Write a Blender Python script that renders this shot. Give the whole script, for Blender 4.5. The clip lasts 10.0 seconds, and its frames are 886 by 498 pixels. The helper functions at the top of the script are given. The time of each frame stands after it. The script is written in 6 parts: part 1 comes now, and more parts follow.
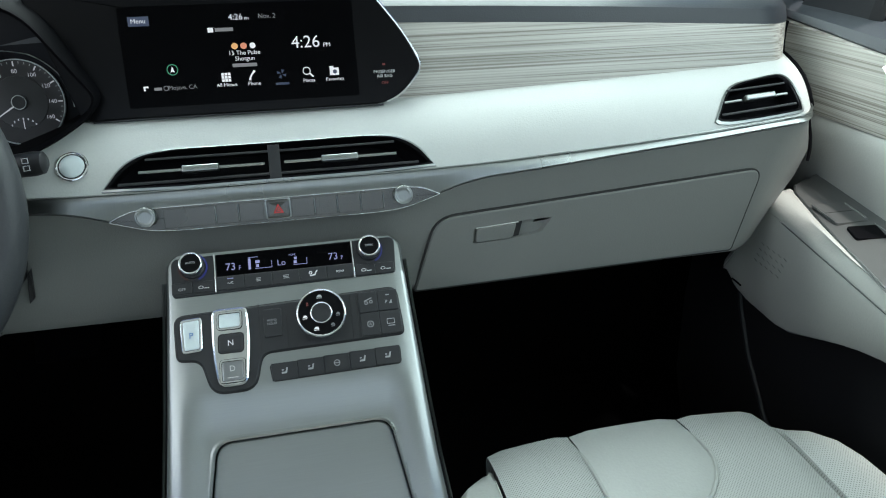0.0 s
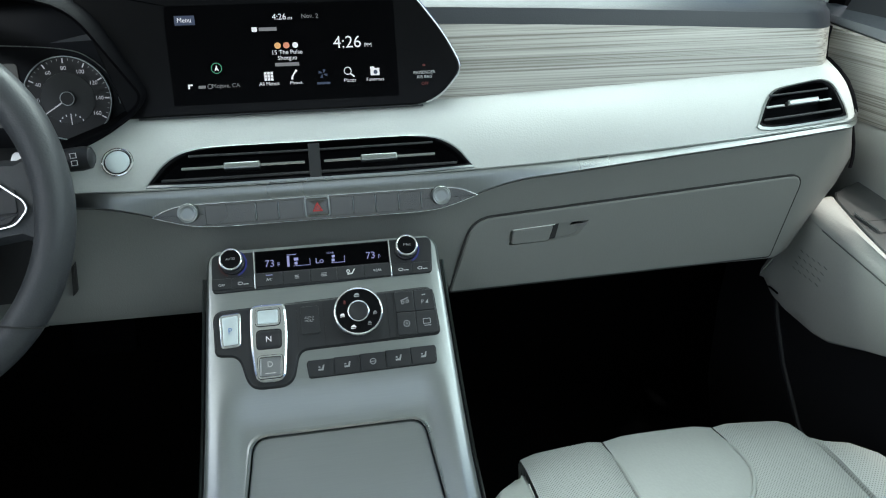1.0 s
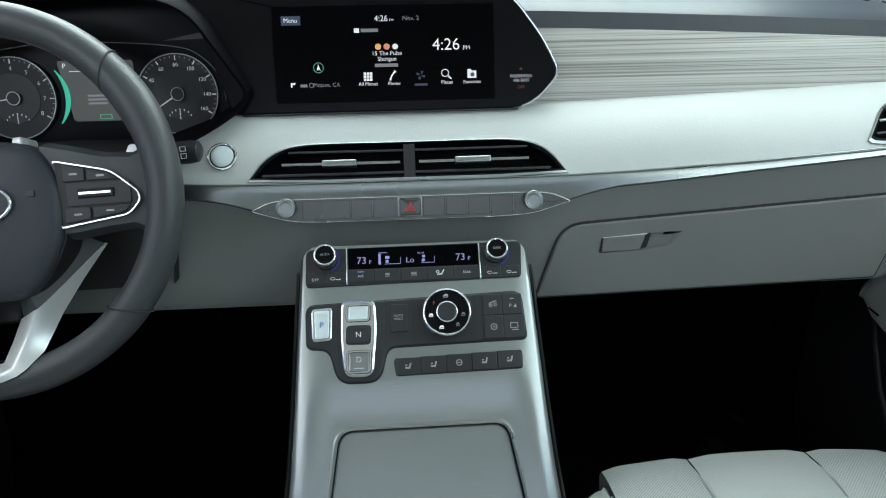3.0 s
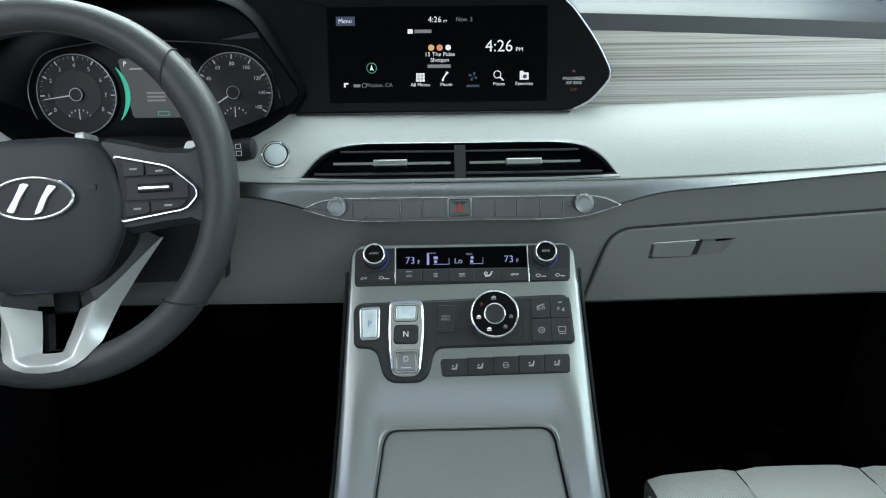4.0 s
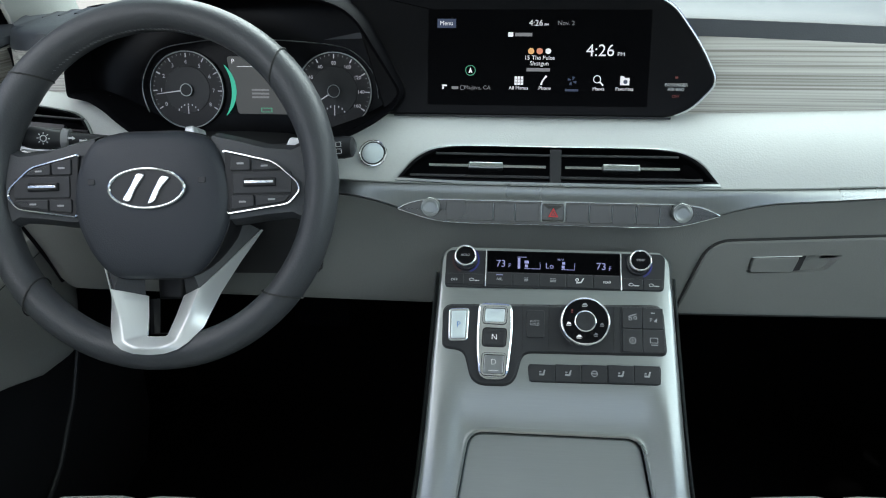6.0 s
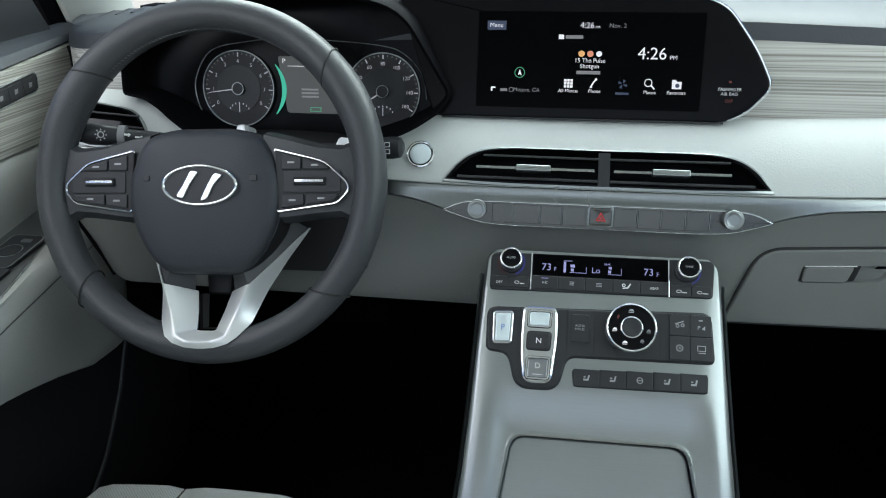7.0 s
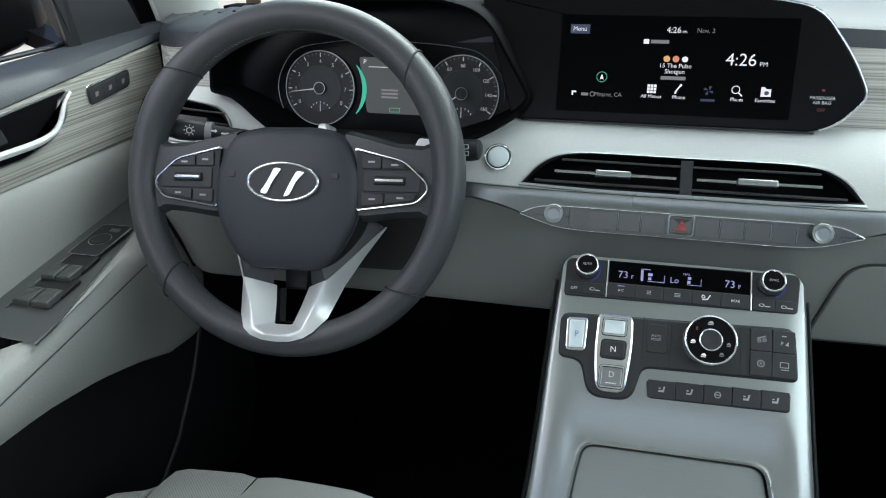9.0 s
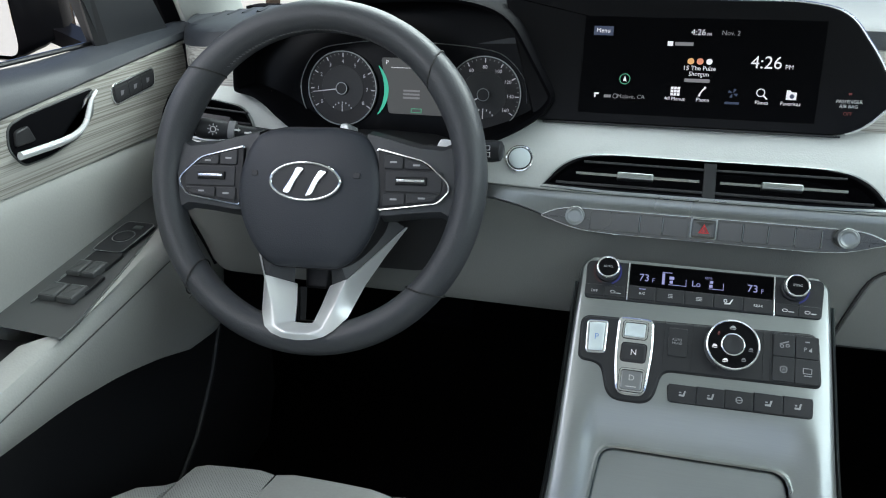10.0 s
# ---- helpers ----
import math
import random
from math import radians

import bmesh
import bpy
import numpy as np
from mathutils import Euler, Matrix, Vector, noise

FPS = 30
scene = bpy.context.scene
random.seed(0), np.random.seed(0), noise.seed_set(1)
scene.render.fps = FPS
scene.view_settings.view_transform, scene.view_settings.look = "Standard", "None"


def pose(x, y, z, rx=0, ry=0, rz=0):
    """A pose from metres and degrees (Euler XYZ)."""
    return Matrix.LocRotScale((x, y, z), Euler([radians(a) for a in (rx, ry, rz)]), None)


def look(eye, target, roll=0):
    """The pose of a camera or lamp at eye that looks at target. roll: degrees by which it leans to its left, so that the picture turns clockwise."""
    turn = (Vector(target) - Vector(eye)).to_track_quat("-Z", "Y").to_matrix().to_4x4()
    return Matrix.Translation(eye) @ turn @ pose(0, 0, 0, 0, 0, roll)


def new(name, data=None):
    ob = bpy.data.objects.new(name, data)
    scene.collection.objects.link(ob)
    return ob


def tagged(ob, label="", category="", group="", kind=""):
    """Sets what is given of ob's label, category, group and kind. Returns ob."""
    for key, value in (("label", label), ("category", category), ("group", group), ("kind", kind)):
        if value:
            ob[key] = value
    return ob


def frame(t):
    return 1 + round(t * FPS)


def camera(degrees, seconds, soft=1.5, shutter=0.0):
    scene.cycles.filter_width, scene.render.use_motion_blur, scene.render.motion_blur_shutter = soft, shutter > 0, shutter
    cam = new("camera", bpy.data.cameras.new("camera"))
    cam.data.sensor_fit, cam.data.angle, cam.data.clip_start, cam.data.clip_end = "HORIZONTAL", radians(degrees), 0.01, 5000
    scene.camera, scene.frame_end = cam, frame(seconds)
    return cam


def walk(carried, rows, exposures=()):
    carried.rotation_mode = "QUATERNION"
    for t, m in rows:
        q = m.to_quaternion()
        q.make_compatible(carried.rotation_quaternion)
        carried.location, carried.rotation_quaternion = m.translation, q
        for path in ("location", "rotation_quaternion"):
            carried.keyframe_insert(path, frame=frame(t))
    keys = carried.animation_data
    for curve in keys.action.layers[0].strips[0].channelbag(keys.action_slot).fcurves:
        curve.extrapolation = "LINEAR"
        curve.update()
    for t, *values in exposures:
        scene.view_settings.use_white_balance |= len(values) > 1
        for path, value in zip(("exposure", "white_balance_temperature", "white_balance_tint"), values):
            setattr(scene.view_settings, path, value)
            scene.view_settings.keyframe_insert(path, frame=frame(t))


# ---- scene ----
cam = camera(65.0, 10.0, soft=1.1)
PATH = [
    (0, (0.028, 0.104, 0.974), (0.393, 1.868, 0.106), -0.8),
    (0.5, (0.021, 0.105, 0.976), (0.355, 1.874, 0.106), -0.7),
    (1, (0.012, 0.105, 0.971), (0.316, 1.886, 0.115), -0.6),
    (1.5, (0.009, 0.106, 0.975), (0.261, 1.893, 0.112), -0.7),
    (2, (0.003, 0.107, 0.973), (0.211, 1.902, 0.116), -0.8),
    (2.5, (-0.006, 0.108, 0.972), (0.161, 1.909, 0.12), -0.7),
    (4, (-0.032, 0.109, 0.971), (-0.003, 1.922, 0.129), -0.5),
    (4.5, (-0.038, 0.11, 0.974), (-0.057, 1.921, 0.127), -0.6),
    (5, (-0.044, 0.11, 0.973), (-0.11, 1.922, 0.13), -0.6),
    (5.5, (-0.052, 0.109, 0.973), (-0.163, 1.921, 0.133), -0.5),
    (7, (-0.073, 0.107, 0.976), (-0.324, 1.904, 0.135), -0.4),
    (7.5, (-0.081, 0.106, 0.977), (-0.371, 1.898, 0.137), -0.4),
    (8, (-0.084, 0.105, 0.976), (-0.421, 1.891, 0.14), -0.4),
    (8.5, (-0.091, 0.104, 0.976), (-0.459, 1.884, 0.141), -0.3),
    (9, (-0.095, 0.103, 0.977), (-0.498, 1.875, 0.141), -0.4),
    (9.5, (-0.097, 0.102, 0.977), (-0.525, 1.869, 0.143), -0.4),
    (10, (-0.1, 0.101, 0.977), (-0.546, 1.864, 0.144), -0.3),
]
walk(cam, [(t, look(eye, target, roll)) for t, eye, target, roll in PATH], exposures=[(0, 0.0, 6500, 10), (2.5, 0.0, 6500, 10.5), (5.5, 0.03, 6520, 13), (8, 0.05, 6560, 15), (10, 0.07, 6580, 16)])

# ---- world and light ----
world = bpy.data.worlds.new("sky")
scene.world = world
world.use_nodes = True
wn = world.node_tree.nodes
sky = wn.new("ShaderNodeTexSky")
sky.sky_type, sky.sun_disc = "NISHITA", False
sky.sun_elevation, sky.sun_rotation = radians(66), radians(204)
world.node_tree.links.new(sky.outputs[0], wn["Background"].inputs[0])
wn["Background"].inputs[1].default_value = 0.12
sun = new("sun", bpy.data.lights.new("sun", "SUN"))
sun.data.energy, sun.data.angle, sun.data.color = 4.5, radians(4), (1.0, 0.96, 0.9)
sun.matrix_world = look((0.9, -2.0, 5), (0, 0, 0))


def window_light(name, centre, target, sx, sy, watts, colour):
    lamp = new(name, bpy.data.lights.new(name, "AREA"))
    lamp.data.shape, lamp.data.size, lamp.data.size_y = "RECTANGLE", sx, sy
    lamp.data.energy, lamp.data.color = watts, colour
    lamp.matrix_world = look(centre, target)
    return lamp


window_light("windscreen_daylight", (0, 1.12, 1.22), (0, 0.55, 0.6), 1.2, 0.35, 14.5, (0.83, 1.0, 0.955))
window_light("passenger_window_daylight", (0.80, 0.35, 1.18), (-0.1, 0.6, 0.6), 1.0, 0.36, 4.2, (0.82, 1.0, 0.965))
window_light("driver_window_daylight", (-0.80, 0.35, 1.18), (0.1, 0.6, 0.6), 1.0, 0.36, 2.6, (0.95, 1.0, 0.975))
window_light("rear_window_daylight", (0, -0.9, 1.2), (0, 0.8, 0.75), 1.2, 0.3, 0.9, (0.90, 1.0, 0.98))

# ---- materials ----


def material(name, colour, rough=0.5, metal=0.0, scale=400.0, bump=0.15, vary=0.12, coat=0.0, spots=9.0, stretch=(1, 1, 1), rough_vary=0.08, spec=0.5):
    """A surface with fine grain and a slower change of tone, at the size of the real thing."""
    m = bpy.data.materials.new(name)
    m.use_nodes = True
    n, l = m.node_tree.nodes, m.node_tree.links
    b = n["Principled BSDF"]
    co = n.new("ShaderNodeTexCoord")
    mp = n.new("ShaderNodeMapping")
    mp.inputs["Scale"].default_value = stretch
    l.new(co.outputs["Object"], mp.inputs[0])
    fine, slow = n.new("ShaderNodeTexNoise"), n.new("ShaderNodeTexNoise")
    fine.inputs["Scale"].default_value, fine.inputs["Detail"].default_value = scale, 4
    slow.inputs["Scale"].default_value, slow.inputs["Detail"].default_value = spots, 3
    l.new(mp.outputs[0], fine.inputs["Vector"])
    l.new(co.outputs["Object"], slow.inputs["Vector"])
    mix = n.new("ShaderNodeMath")
    mix.operation = "MULTIPLY_ADD"
    mix.inputs[1].default_value = 0.5
    l.new(fine.outputs["Fac"], mix.inputs[0])
    half = n.new("ShaderNodeMath")
    half.operation = "MULTIPLY"
    half.inputs[1].default_value = 0.5
    l.new(slow.outputs["Fac"], half.inputs[0])
    l.new(half.outputs[0], mix.inputs[2])
    ramp = n.new("ShaderNodeMapRange")
    ramp.inputs["From Min"].default_value, ramp.inputs["From Max"].default_value = 0.25, 0.75
    ramp.inputs["To Min"].default_value, ramp.inputs["To Max"].default_value = 1 - vary, 1 + vary
    l.new(mix.outputs[0], ramp.inputs["Value"])
    hue = n.new("ShaderNodeHueSaturation")
    hue.inputs["Color"].default_value = (*colour, 1)
    l.new(ramp.outputs[0], hue.inputs["Value"])
    l.new(hue.outputs[0], b.inputs["Base Color"])
    rr = n.new("ShaderNodeMapRange")
    rr.inputs["To Min"].default_value, rr.inputs["To Max"].default_value = max(0.02, rough - rough_vary), min(1, rough + rough_vary)
    l.new(slow.outputs["Fac"], rr.inputs["Value"])
    l.new(rr.outputs[0], b.inputs["Roughness"])
    b.inputs["Metallic"].default_value = metal
    b.inputs["Specular IOR Level"].default_value = spec
    b.inputs["Coat Weight"].default_value = coat
    b.inputs["Coat Roughness"].default_value = 0.06
    if bump:
        bp = n.new("ShaderNodeBump")
        bp.inputs["Strength"].default_value, bp.inputs["Distance"].default_value = bump, 0.0006
        l.new(fine.outputs["Fac"], bp.inputs["Height"])
        l.new(bp.outputs[0], b.inputs["Normal"])
    return m


def leather(name, colour, rough=0.5, cell=420.0, bump=0.35, perforated=False):
    m = material(name, colour, rough, scale=cell, bump=0, vary=0.06)
    n, l = m.node_tree.nodes, m.node_tree.links
    b, co = n["Principled BSDF"], n["Texture Coordinate"]
    vor = n.new("ShaderNodeTexVoronoi")
    vor.inputs["Scale"].default_value = cell
    l.new(co.outputs["Object"], vor.inputs["Vector"])
    bp = n.new("ShaderNodeBump")
    bp.inputs["Strength"].default_value, bp.inputs["Distance"].default_value = bump, 0.0004
    l.new(vor.outputs["Distance"], bp.inputs["Height"])
    l.new(bp.outputs[0], b.inputs["Normal"])
    if perforated:
        # punched holes on a square grid about 3 mm apart
        mp = n.new("ShaderNodeMapping")
        mp.inputs["Rotation"].default_value = (0, 0, radians(45))
        l.new(co.outputs["Object"], mp.inputs[0])
        holes = n.new("ShaderNodeTexVoronoi")
        holes.inputs["Scale"].default_value, holes.inputs["Randomness"].default_value = 430.0, 0.0
        holes.voronoi_dimensions = "2D"
        l.new(mp.outputs[0], holes.inputs["Vector"])
        cut = n.new("ShaderNodeMapRange")
        cut.inputs["From Min"].default_value, cut.inputs["From Max"].default_value = 0.16, 0.30
        cut.inputs["To Min"].default_value, cut.inputs["To Max"].default_value = 0.45, 1.0
        l.new(holes.outputs["Distance"], cut.inputs["Value"])
        mul = n.new("ShaderNodeMix")
        mul.data_type, mul.blend_type = "RGBA", "MULTIPLY"
        mul.inputs[0].default_value = 1.0
        l.new(n["Hue/Saturation/Value"].outputs[0], mul.inputs[6])
        l.new(cut.outputs[0], mul.inputs[7])
        l.new(mul.outputs[2], b.inputs["Base Color"])
    return m


def wood(name, along, tone=1.0):
    """Pale ash with thin dark lines that run along the trim."""
    m = bpy.data.materials.new(name)
    m.use_nodes = True
    n, l = m.node_tree.nodes, m.node_tree.links
    b = n["Principled BSDF"]
    co, mp = n.new("ShaderNodeTexCoord"), n.new("ShaderNodeMapping")
    mp.inputs["Scale"].default_value = along
    l.new(co.outputs["Object"], mp.inputs[0])
    lines, broad = n.new("ShaderNodeTexNoise"), n.new("ShaderNodeTexNoise")
    lines.inputs["Scale"].default_value, lines.inputs["Detail"].default_value, lines.inputs["Roughness"].default_value = 620, 2, 0.55
    broad.inputs["Scale"].default_value, broad.inputs["Detail"].default_value = 60, 3
    l.new(mp.outputs[0], lines.inputs["Vector"])
    l.new(mp.outputs[0], broad.inputs["Vector"])
    add = n.new("ShaderNodeMath")
    add.operation = "MULTIPLY_ADD"
    add.inputs[1].default_value = 0.78
    l.new(lines.outputs["Fac"], add.inputs[0])
    sc = n.new("ShaderNodeMath")
    sc.operation = "MULTIPLY"
    sc.inputs[1].default_value = 0.26
    l.new(broad.outputs["Fac"], sc.inputs[0])
    l.new(sc.outputs[0], add.inputs[2])
    ramp = n.new("ShaderNodeValToRGB")
    e = ramp.color_ramp.elements
    e[0].position, e[0].color = 0.40, (0.25, 0.235, 0.205, 1)
    e[1].position, e[1].color = 0.64, (0.58, 0.57, 0.53, 1)
    mid = e.new(0.50)
    mid.color = (0.44, 0.425, 0.39, 1)
    for q in e:
        q.color = (*[v * tone for v in q.color[:3]], 1)
    l.new(add.outputs[0], ramp.inputs[0])
    l.new(ramp.outputs[0], b.inputs["Base Color"])
    b.inputs["Roughness"].default_value = 0.42
    bp = n.new("ShaderNodeBump")
    bp.inputs["Strength"].default_value, bp.inputs["Distance"].default_value = 0.25, 0.0005
    l.new(lines.outputs["Fac"], bp.inputs["Height"])
    l.new(bp.outputs[0], b.inputs["Normal"])
    return m


def glow(name, colour, strength):
    m = bpy.data.materials.new(name)
    m.use_nodes = True
    b = m.node_tree.nodes["Principled BSDF"]
    b.inputs["Base Color"].default_value = (0.02, 0.02, 0.02, 1)
    b.inputs["Emission Color"].default_value = (*colour, 1)
    b.inputs["Emission Strength"].default_value = strength
    return m


PALE = leather("pale_grey_leather", (0.60, 0.62, 0.60), 0.42, 500, 0.25)
LOWER = leather("lower_grey_plastic", (0.182, 0.187, 0.180), 0.5, 600, 0.3)
SEAT = leather("grey_seat_leather", (0.37, 0.385, 0.37), 0.45, 330, 0.35)
SEAT_HOLES = leather("perforated_grey_leather", (0.37, 0.385, 0.37), 0.5, 330, 0.3, True)
DOOR_LEATHER = leather("grey_door_leather", (0.41, 0.415, 0.395), 0.5, 420, 0.3)
DARK_SOFT = leather("dark_slate_soft_plastic", (0.040, 0.045, 0.054), 0.5, 550, 0.3)
WHEEL_LEATHER = leather("dark_wheel_leather", (0.051, 0.054, 0.060), 0.44, 480, 0.3)
HUB_SOFT = leather("dark_blue_grey_airbag_cover", (0.032, 0.036, 0.045), 0.52, 700, 0.25)
WOOD_X = wood("pale_ash_wood_dashboard", (0.0035, 0.25, 1))
# same ash as the dashboard; the doors' weaker light is put into tone
WOOD_Y = wood("shaded_ash_wood_door", (0.25, 0.0035, 1), 0.82)
SATIN = material("satin_silver_trim", (0.34, 0.36, 0.355), 0.30, 1.0, 900, 0.05, 0.06, stretch=(1, 0.03, 0.03))
BRUSHED = material("brushed_silver_console", (0.375, 0.402, 0.402), 0.30, 0.9, 1400, 0.08, 0.06, stretch=(0.02, 1, 1))
CHROME = material("bright_chrome", (0.82, 0.83, 0.84), 0.12, 1.0, 300, 0.0, 0.03)
# the cyan sky reflected in these chrome keys is put into the base colour
ICE = material("sky_tinted_chrome_key", (0.80, 0.90, 0.93), 0.24, 0.35, 900, 0.03, 0.05)
# near-white, low metal: a bright reflection painted onto silver and chrome parts
SILVER_KEY = material("sky_bright_silver_key", (0.84, 0.86, 0.87), 0.28, 0.2, 900, 0.04, 0.04)
GLOSS = material("gloss_black_panel", (0.005, 0.005, 0.006), 0.20, 0.0, 300, 0.0, 0.1, rough_vary=0.03, spec=0.10)
BLACK = material("matt_black_plastic", (0.013, 0.013, 0.015), 0.5, 0.0, 900, 0.15, 0.15)
CHARCOAL = material("charcoal_switch_plastic", (0.021, 0.022, 0.025), 0.42, 0.0, 900, 0.12, 0.1)
INKY = material("ink_black_hood_plastic", (0.004, 0.004, 0.005), 0.7, 0.0, 900, 0.1, 0.1, spec=0.03)
GREY_PANEL = material("grey_switch_panel_plastic", (0.080, 0.083, 0.083), 0.4, 0.0, 900, 0.1, 0.08)
BAND = material("smoked_silver_band", (0.130, 0.130, 0.124), 0.26, 0.9, 900, 0.04, 0.05, stretch=(1, 0.03, 0.03))
KEY_GREY = material("light_grey_print", (0.42, 0.42, 0.43), 0.5, 0.0, 500, 0.0, 0.05)
KEY_BLUE = material("blue_print", (0.10, 0.22, 0.5), 0.4, 0.0, 500, 0.0, 0.05)
# black carpet taken almost to zero: the footwell's deep shade is in the colour
CARPET = material("shaded_black_carpet", (0.003, 0.003, 0.0035), 0.95, 0.0, 700, 1.0, 0.5, spec=0.1)
SEAM = material("dark_seam", (0.03, 0.03, 0.03), 0.8, 0.0, 500, 0.1, 0.2)
PRINT = material("white_print", (0.75, 0.75, 0.75), 0.5, 0.0, 500, 0.0, 0.05)
DIM_PRINT = material("grey_print", (0.22, 0.22, 0.23), 0.5, 0.0, 500, 0.0, 0.05)
RED_PRINT = material("red_print", (0.65, 0.03, 0.03), 0.4, 0.0, 500, 0.0, 0.05)
MIRROR = material("mirror_glass", (0.92, 0.92, 0.92), 0.02, 1.0, 30, 0.0, 0.0, rough_vary=0.0)
SCREEN_OFF = material("screen_glass", (0.0015, 0.0015, 0.002), 0.22, 0.0, 200, 0.0, 0.1, rough_vary=0.03, spec=0.03)
LIT_WHITE = glow("lit_white", (0.9, 0.95, 1.0), 0.85)
LIT_GAUGE = glow("lit_gauge_white", (0.85, 0.9, 1.0), 0.42)
LIT_DIM = glow("lit_dim_white", (0.8, 0.85, 0.9), 0.22)
LIT_BLUE = glow("lit_blue_white", (0.48, 0.52, 1.0), 0.6)
LIT_TEAL = glow("lit_teal", (0.05, 0.75, 0.5), 0.6)
LIT_GREEN = glow("lit_green", (0.1, 0.6, 0.35), 0.5)
LIT_ORANGE = glow("lit_orange", (1.0, 0.55, 0.2), 0.7)
LIT_RED = glow("lit_red", (0.9, 0.12, 0.1), 0.14)
LIT_NAVY = glow("lit_navy", (0.05, 0.08, 0.17), 0.5)
LIT_GREY = glow("lit_grey_display", (0.20, 0.22, 0.22), 0.27)

# ---- mesh helpers ----


def mesh_of(name, bm, mat, angle=35):
    bmesh.ops.recalc_face_normals(bm, faces=bm.faces)
    flat = bm.faces.layers.int.get("flat")
    level = [i for i, f in enumerate(bm.faces) if flat and f[flat]]
    for f in bm.faces:
        f.smooth = True
    me = bpy.data.meshes.new(name)
    bm.to_mesh(me)
    bm.free()
    me.set_sharp_from_angle(angle=radians(angle))
    for i in level:
        me.polygons[i].use_smooth = False
    me.materials.append(mat)
    return me


def thing(name, base, label, category, group="", kind=""):
    ob = new(name)
    ob.location = base
    ob.empty_display_size = 0.02
    return tagged(ob, label, category, group, kind)


def part(name, bm, mat, parent, label="", angle=35):
    ob = new(name, mesh_of(name, bm, mat, angle))
    ob.parent = parent
    if parent.type == "EMPTY":
        ob.matrix_parent_inverse = Matrix.Translation(parent.location).inverted()
    if label:
        tagged(ob, label)
    return ob


def solo(name, bm, mat, label, category, group="", kind="", angle=35):
    return tagged(new(name, mesh_of(name, bm, mat, angle)), label, category, group, kind)


def loft(rows, close_u=False, close_v=False, thick=None):
    """A skin through rows of points."""
    bm = bmesh.new()
    vs = [[bm.verts.new(p) for p in row] for row in rows]
    R, C = len(vs), len(vs[0])
    for i in range(R if close_v else R - 1):
        for j in range(C if close_u else C - 1):
            a, b, c, d = vs[i][j], vs[i][(j + 1) % C], vs[(i + 1) % R][(j + 1) % C], vs[(i + 1) % R][j]
            try:
                bm.faces.new((a, b, c, d))
            except ValueError:
                pass
    if thick:
        bmesh.ops.recalc_face_normals(bm, faces=bm.faces)
        bmesh.ops.solidify(bm, geom=bm.faces[:], thickness=thick)
    return bm


def tube(path, radius, sides=10, closed=False, flat=1.0):
    """A rod along points; the radius may differ from point to point."""
    bm = bmesh.new()
    pts = [Vector(p) for p in path]
    n = len(pts)
    rad = radius if isinstance(radius, (list, tuple)) else [radius] * n
    rings, side = [], None
    for i, p in enumerate(pts):
        a = pts[(i - 1) % n] if closed or i else p
        b = pts[(i + 1) % n] if closed or i < n - 1 else p
        d = (b - a).normalized()
        if side is None:
            side = d.orthogonal().normalized()
        side = (side - d * side.dot(d)).normalized()
        up = d.cross(side)
        rings.append([bm.verts.new(p + rad[i] * (math.cos(2 * math.pi * k / sides) * side + flat * math.sin(2 * math.pi * k / sides) * up)) for k in range(sides)])
    for i in range(n if closed else n - 1):
        for k in range(sides):
            bm.faces.new((rings[i][k], rings[i][(k + 1) % sides], rings[(i + 1) % n][(k + 1) % sides], rings[(i + 1) % n][k]))
    if not closed:
        bm.faces.new(rings[0]), bm.faces.new(rings[-1])
    return bm


def rounded(points, r, n=4):
    """A polygon with its corners rounded; r: one radius or one for each corner."""
    out, k = [], len(points)
    for i in range(k):
        p, a, b = Vector(points[i]), Vector(points[i - 1]), Vector(points[(i + 1) % k])
        ri = r[i] if isinstance(r, (list, tuple)) else r
        u, v = a - p, b - p
        ri = min(ri, u.length * 0.48, v.length * 0.48)
        if ri <= 0:
            out.append(p)
            continue
        s, e = p + u.normalized() * ri, p + v.normalized() * ri
        for j in range(n + 1):
            t = j / n
            out.append(s * (1 - t) ** 2 + p * 2 * t * (1 - t) + e * t * t)
    return [(q[0], q[1]) for q in out]


def inset(points, d):
    """The polygon moved inward by d (counter-clockwise or clockwise)."""
    area = sum(points[i - 1][0] * points[i][1] - points[i][0] * points[i - 1][1] for i in range(len(points)))
    s, out, k = (1 if area > 0 else -1), [], len(points)
    for i in range(k):
        a, p, b = Vector(points[i - 1]), Vector(points[i]), Vector(points[(i + 1) % k])
        e1, e2 = (p - a), (b - p)
        n1, n2 = Vector((-e1.y, e1.x)), Vector((-e2.y, e2.x))
        n1, n2 = (n1.normalized() if n1.length > 1e-9 else n2.normalized()), (n2.normalized() if n2.length > 1e-9 else n1.normalized())
        m = n1 + n2
        m = m.normalized() if m.length > 1e-6 else n1
        out.append((p.x + s * d * m.x / max(0.5, m.dot(n1)), p.y + s * d * m.y / max(0.5, m.dot(n1))))
    return out


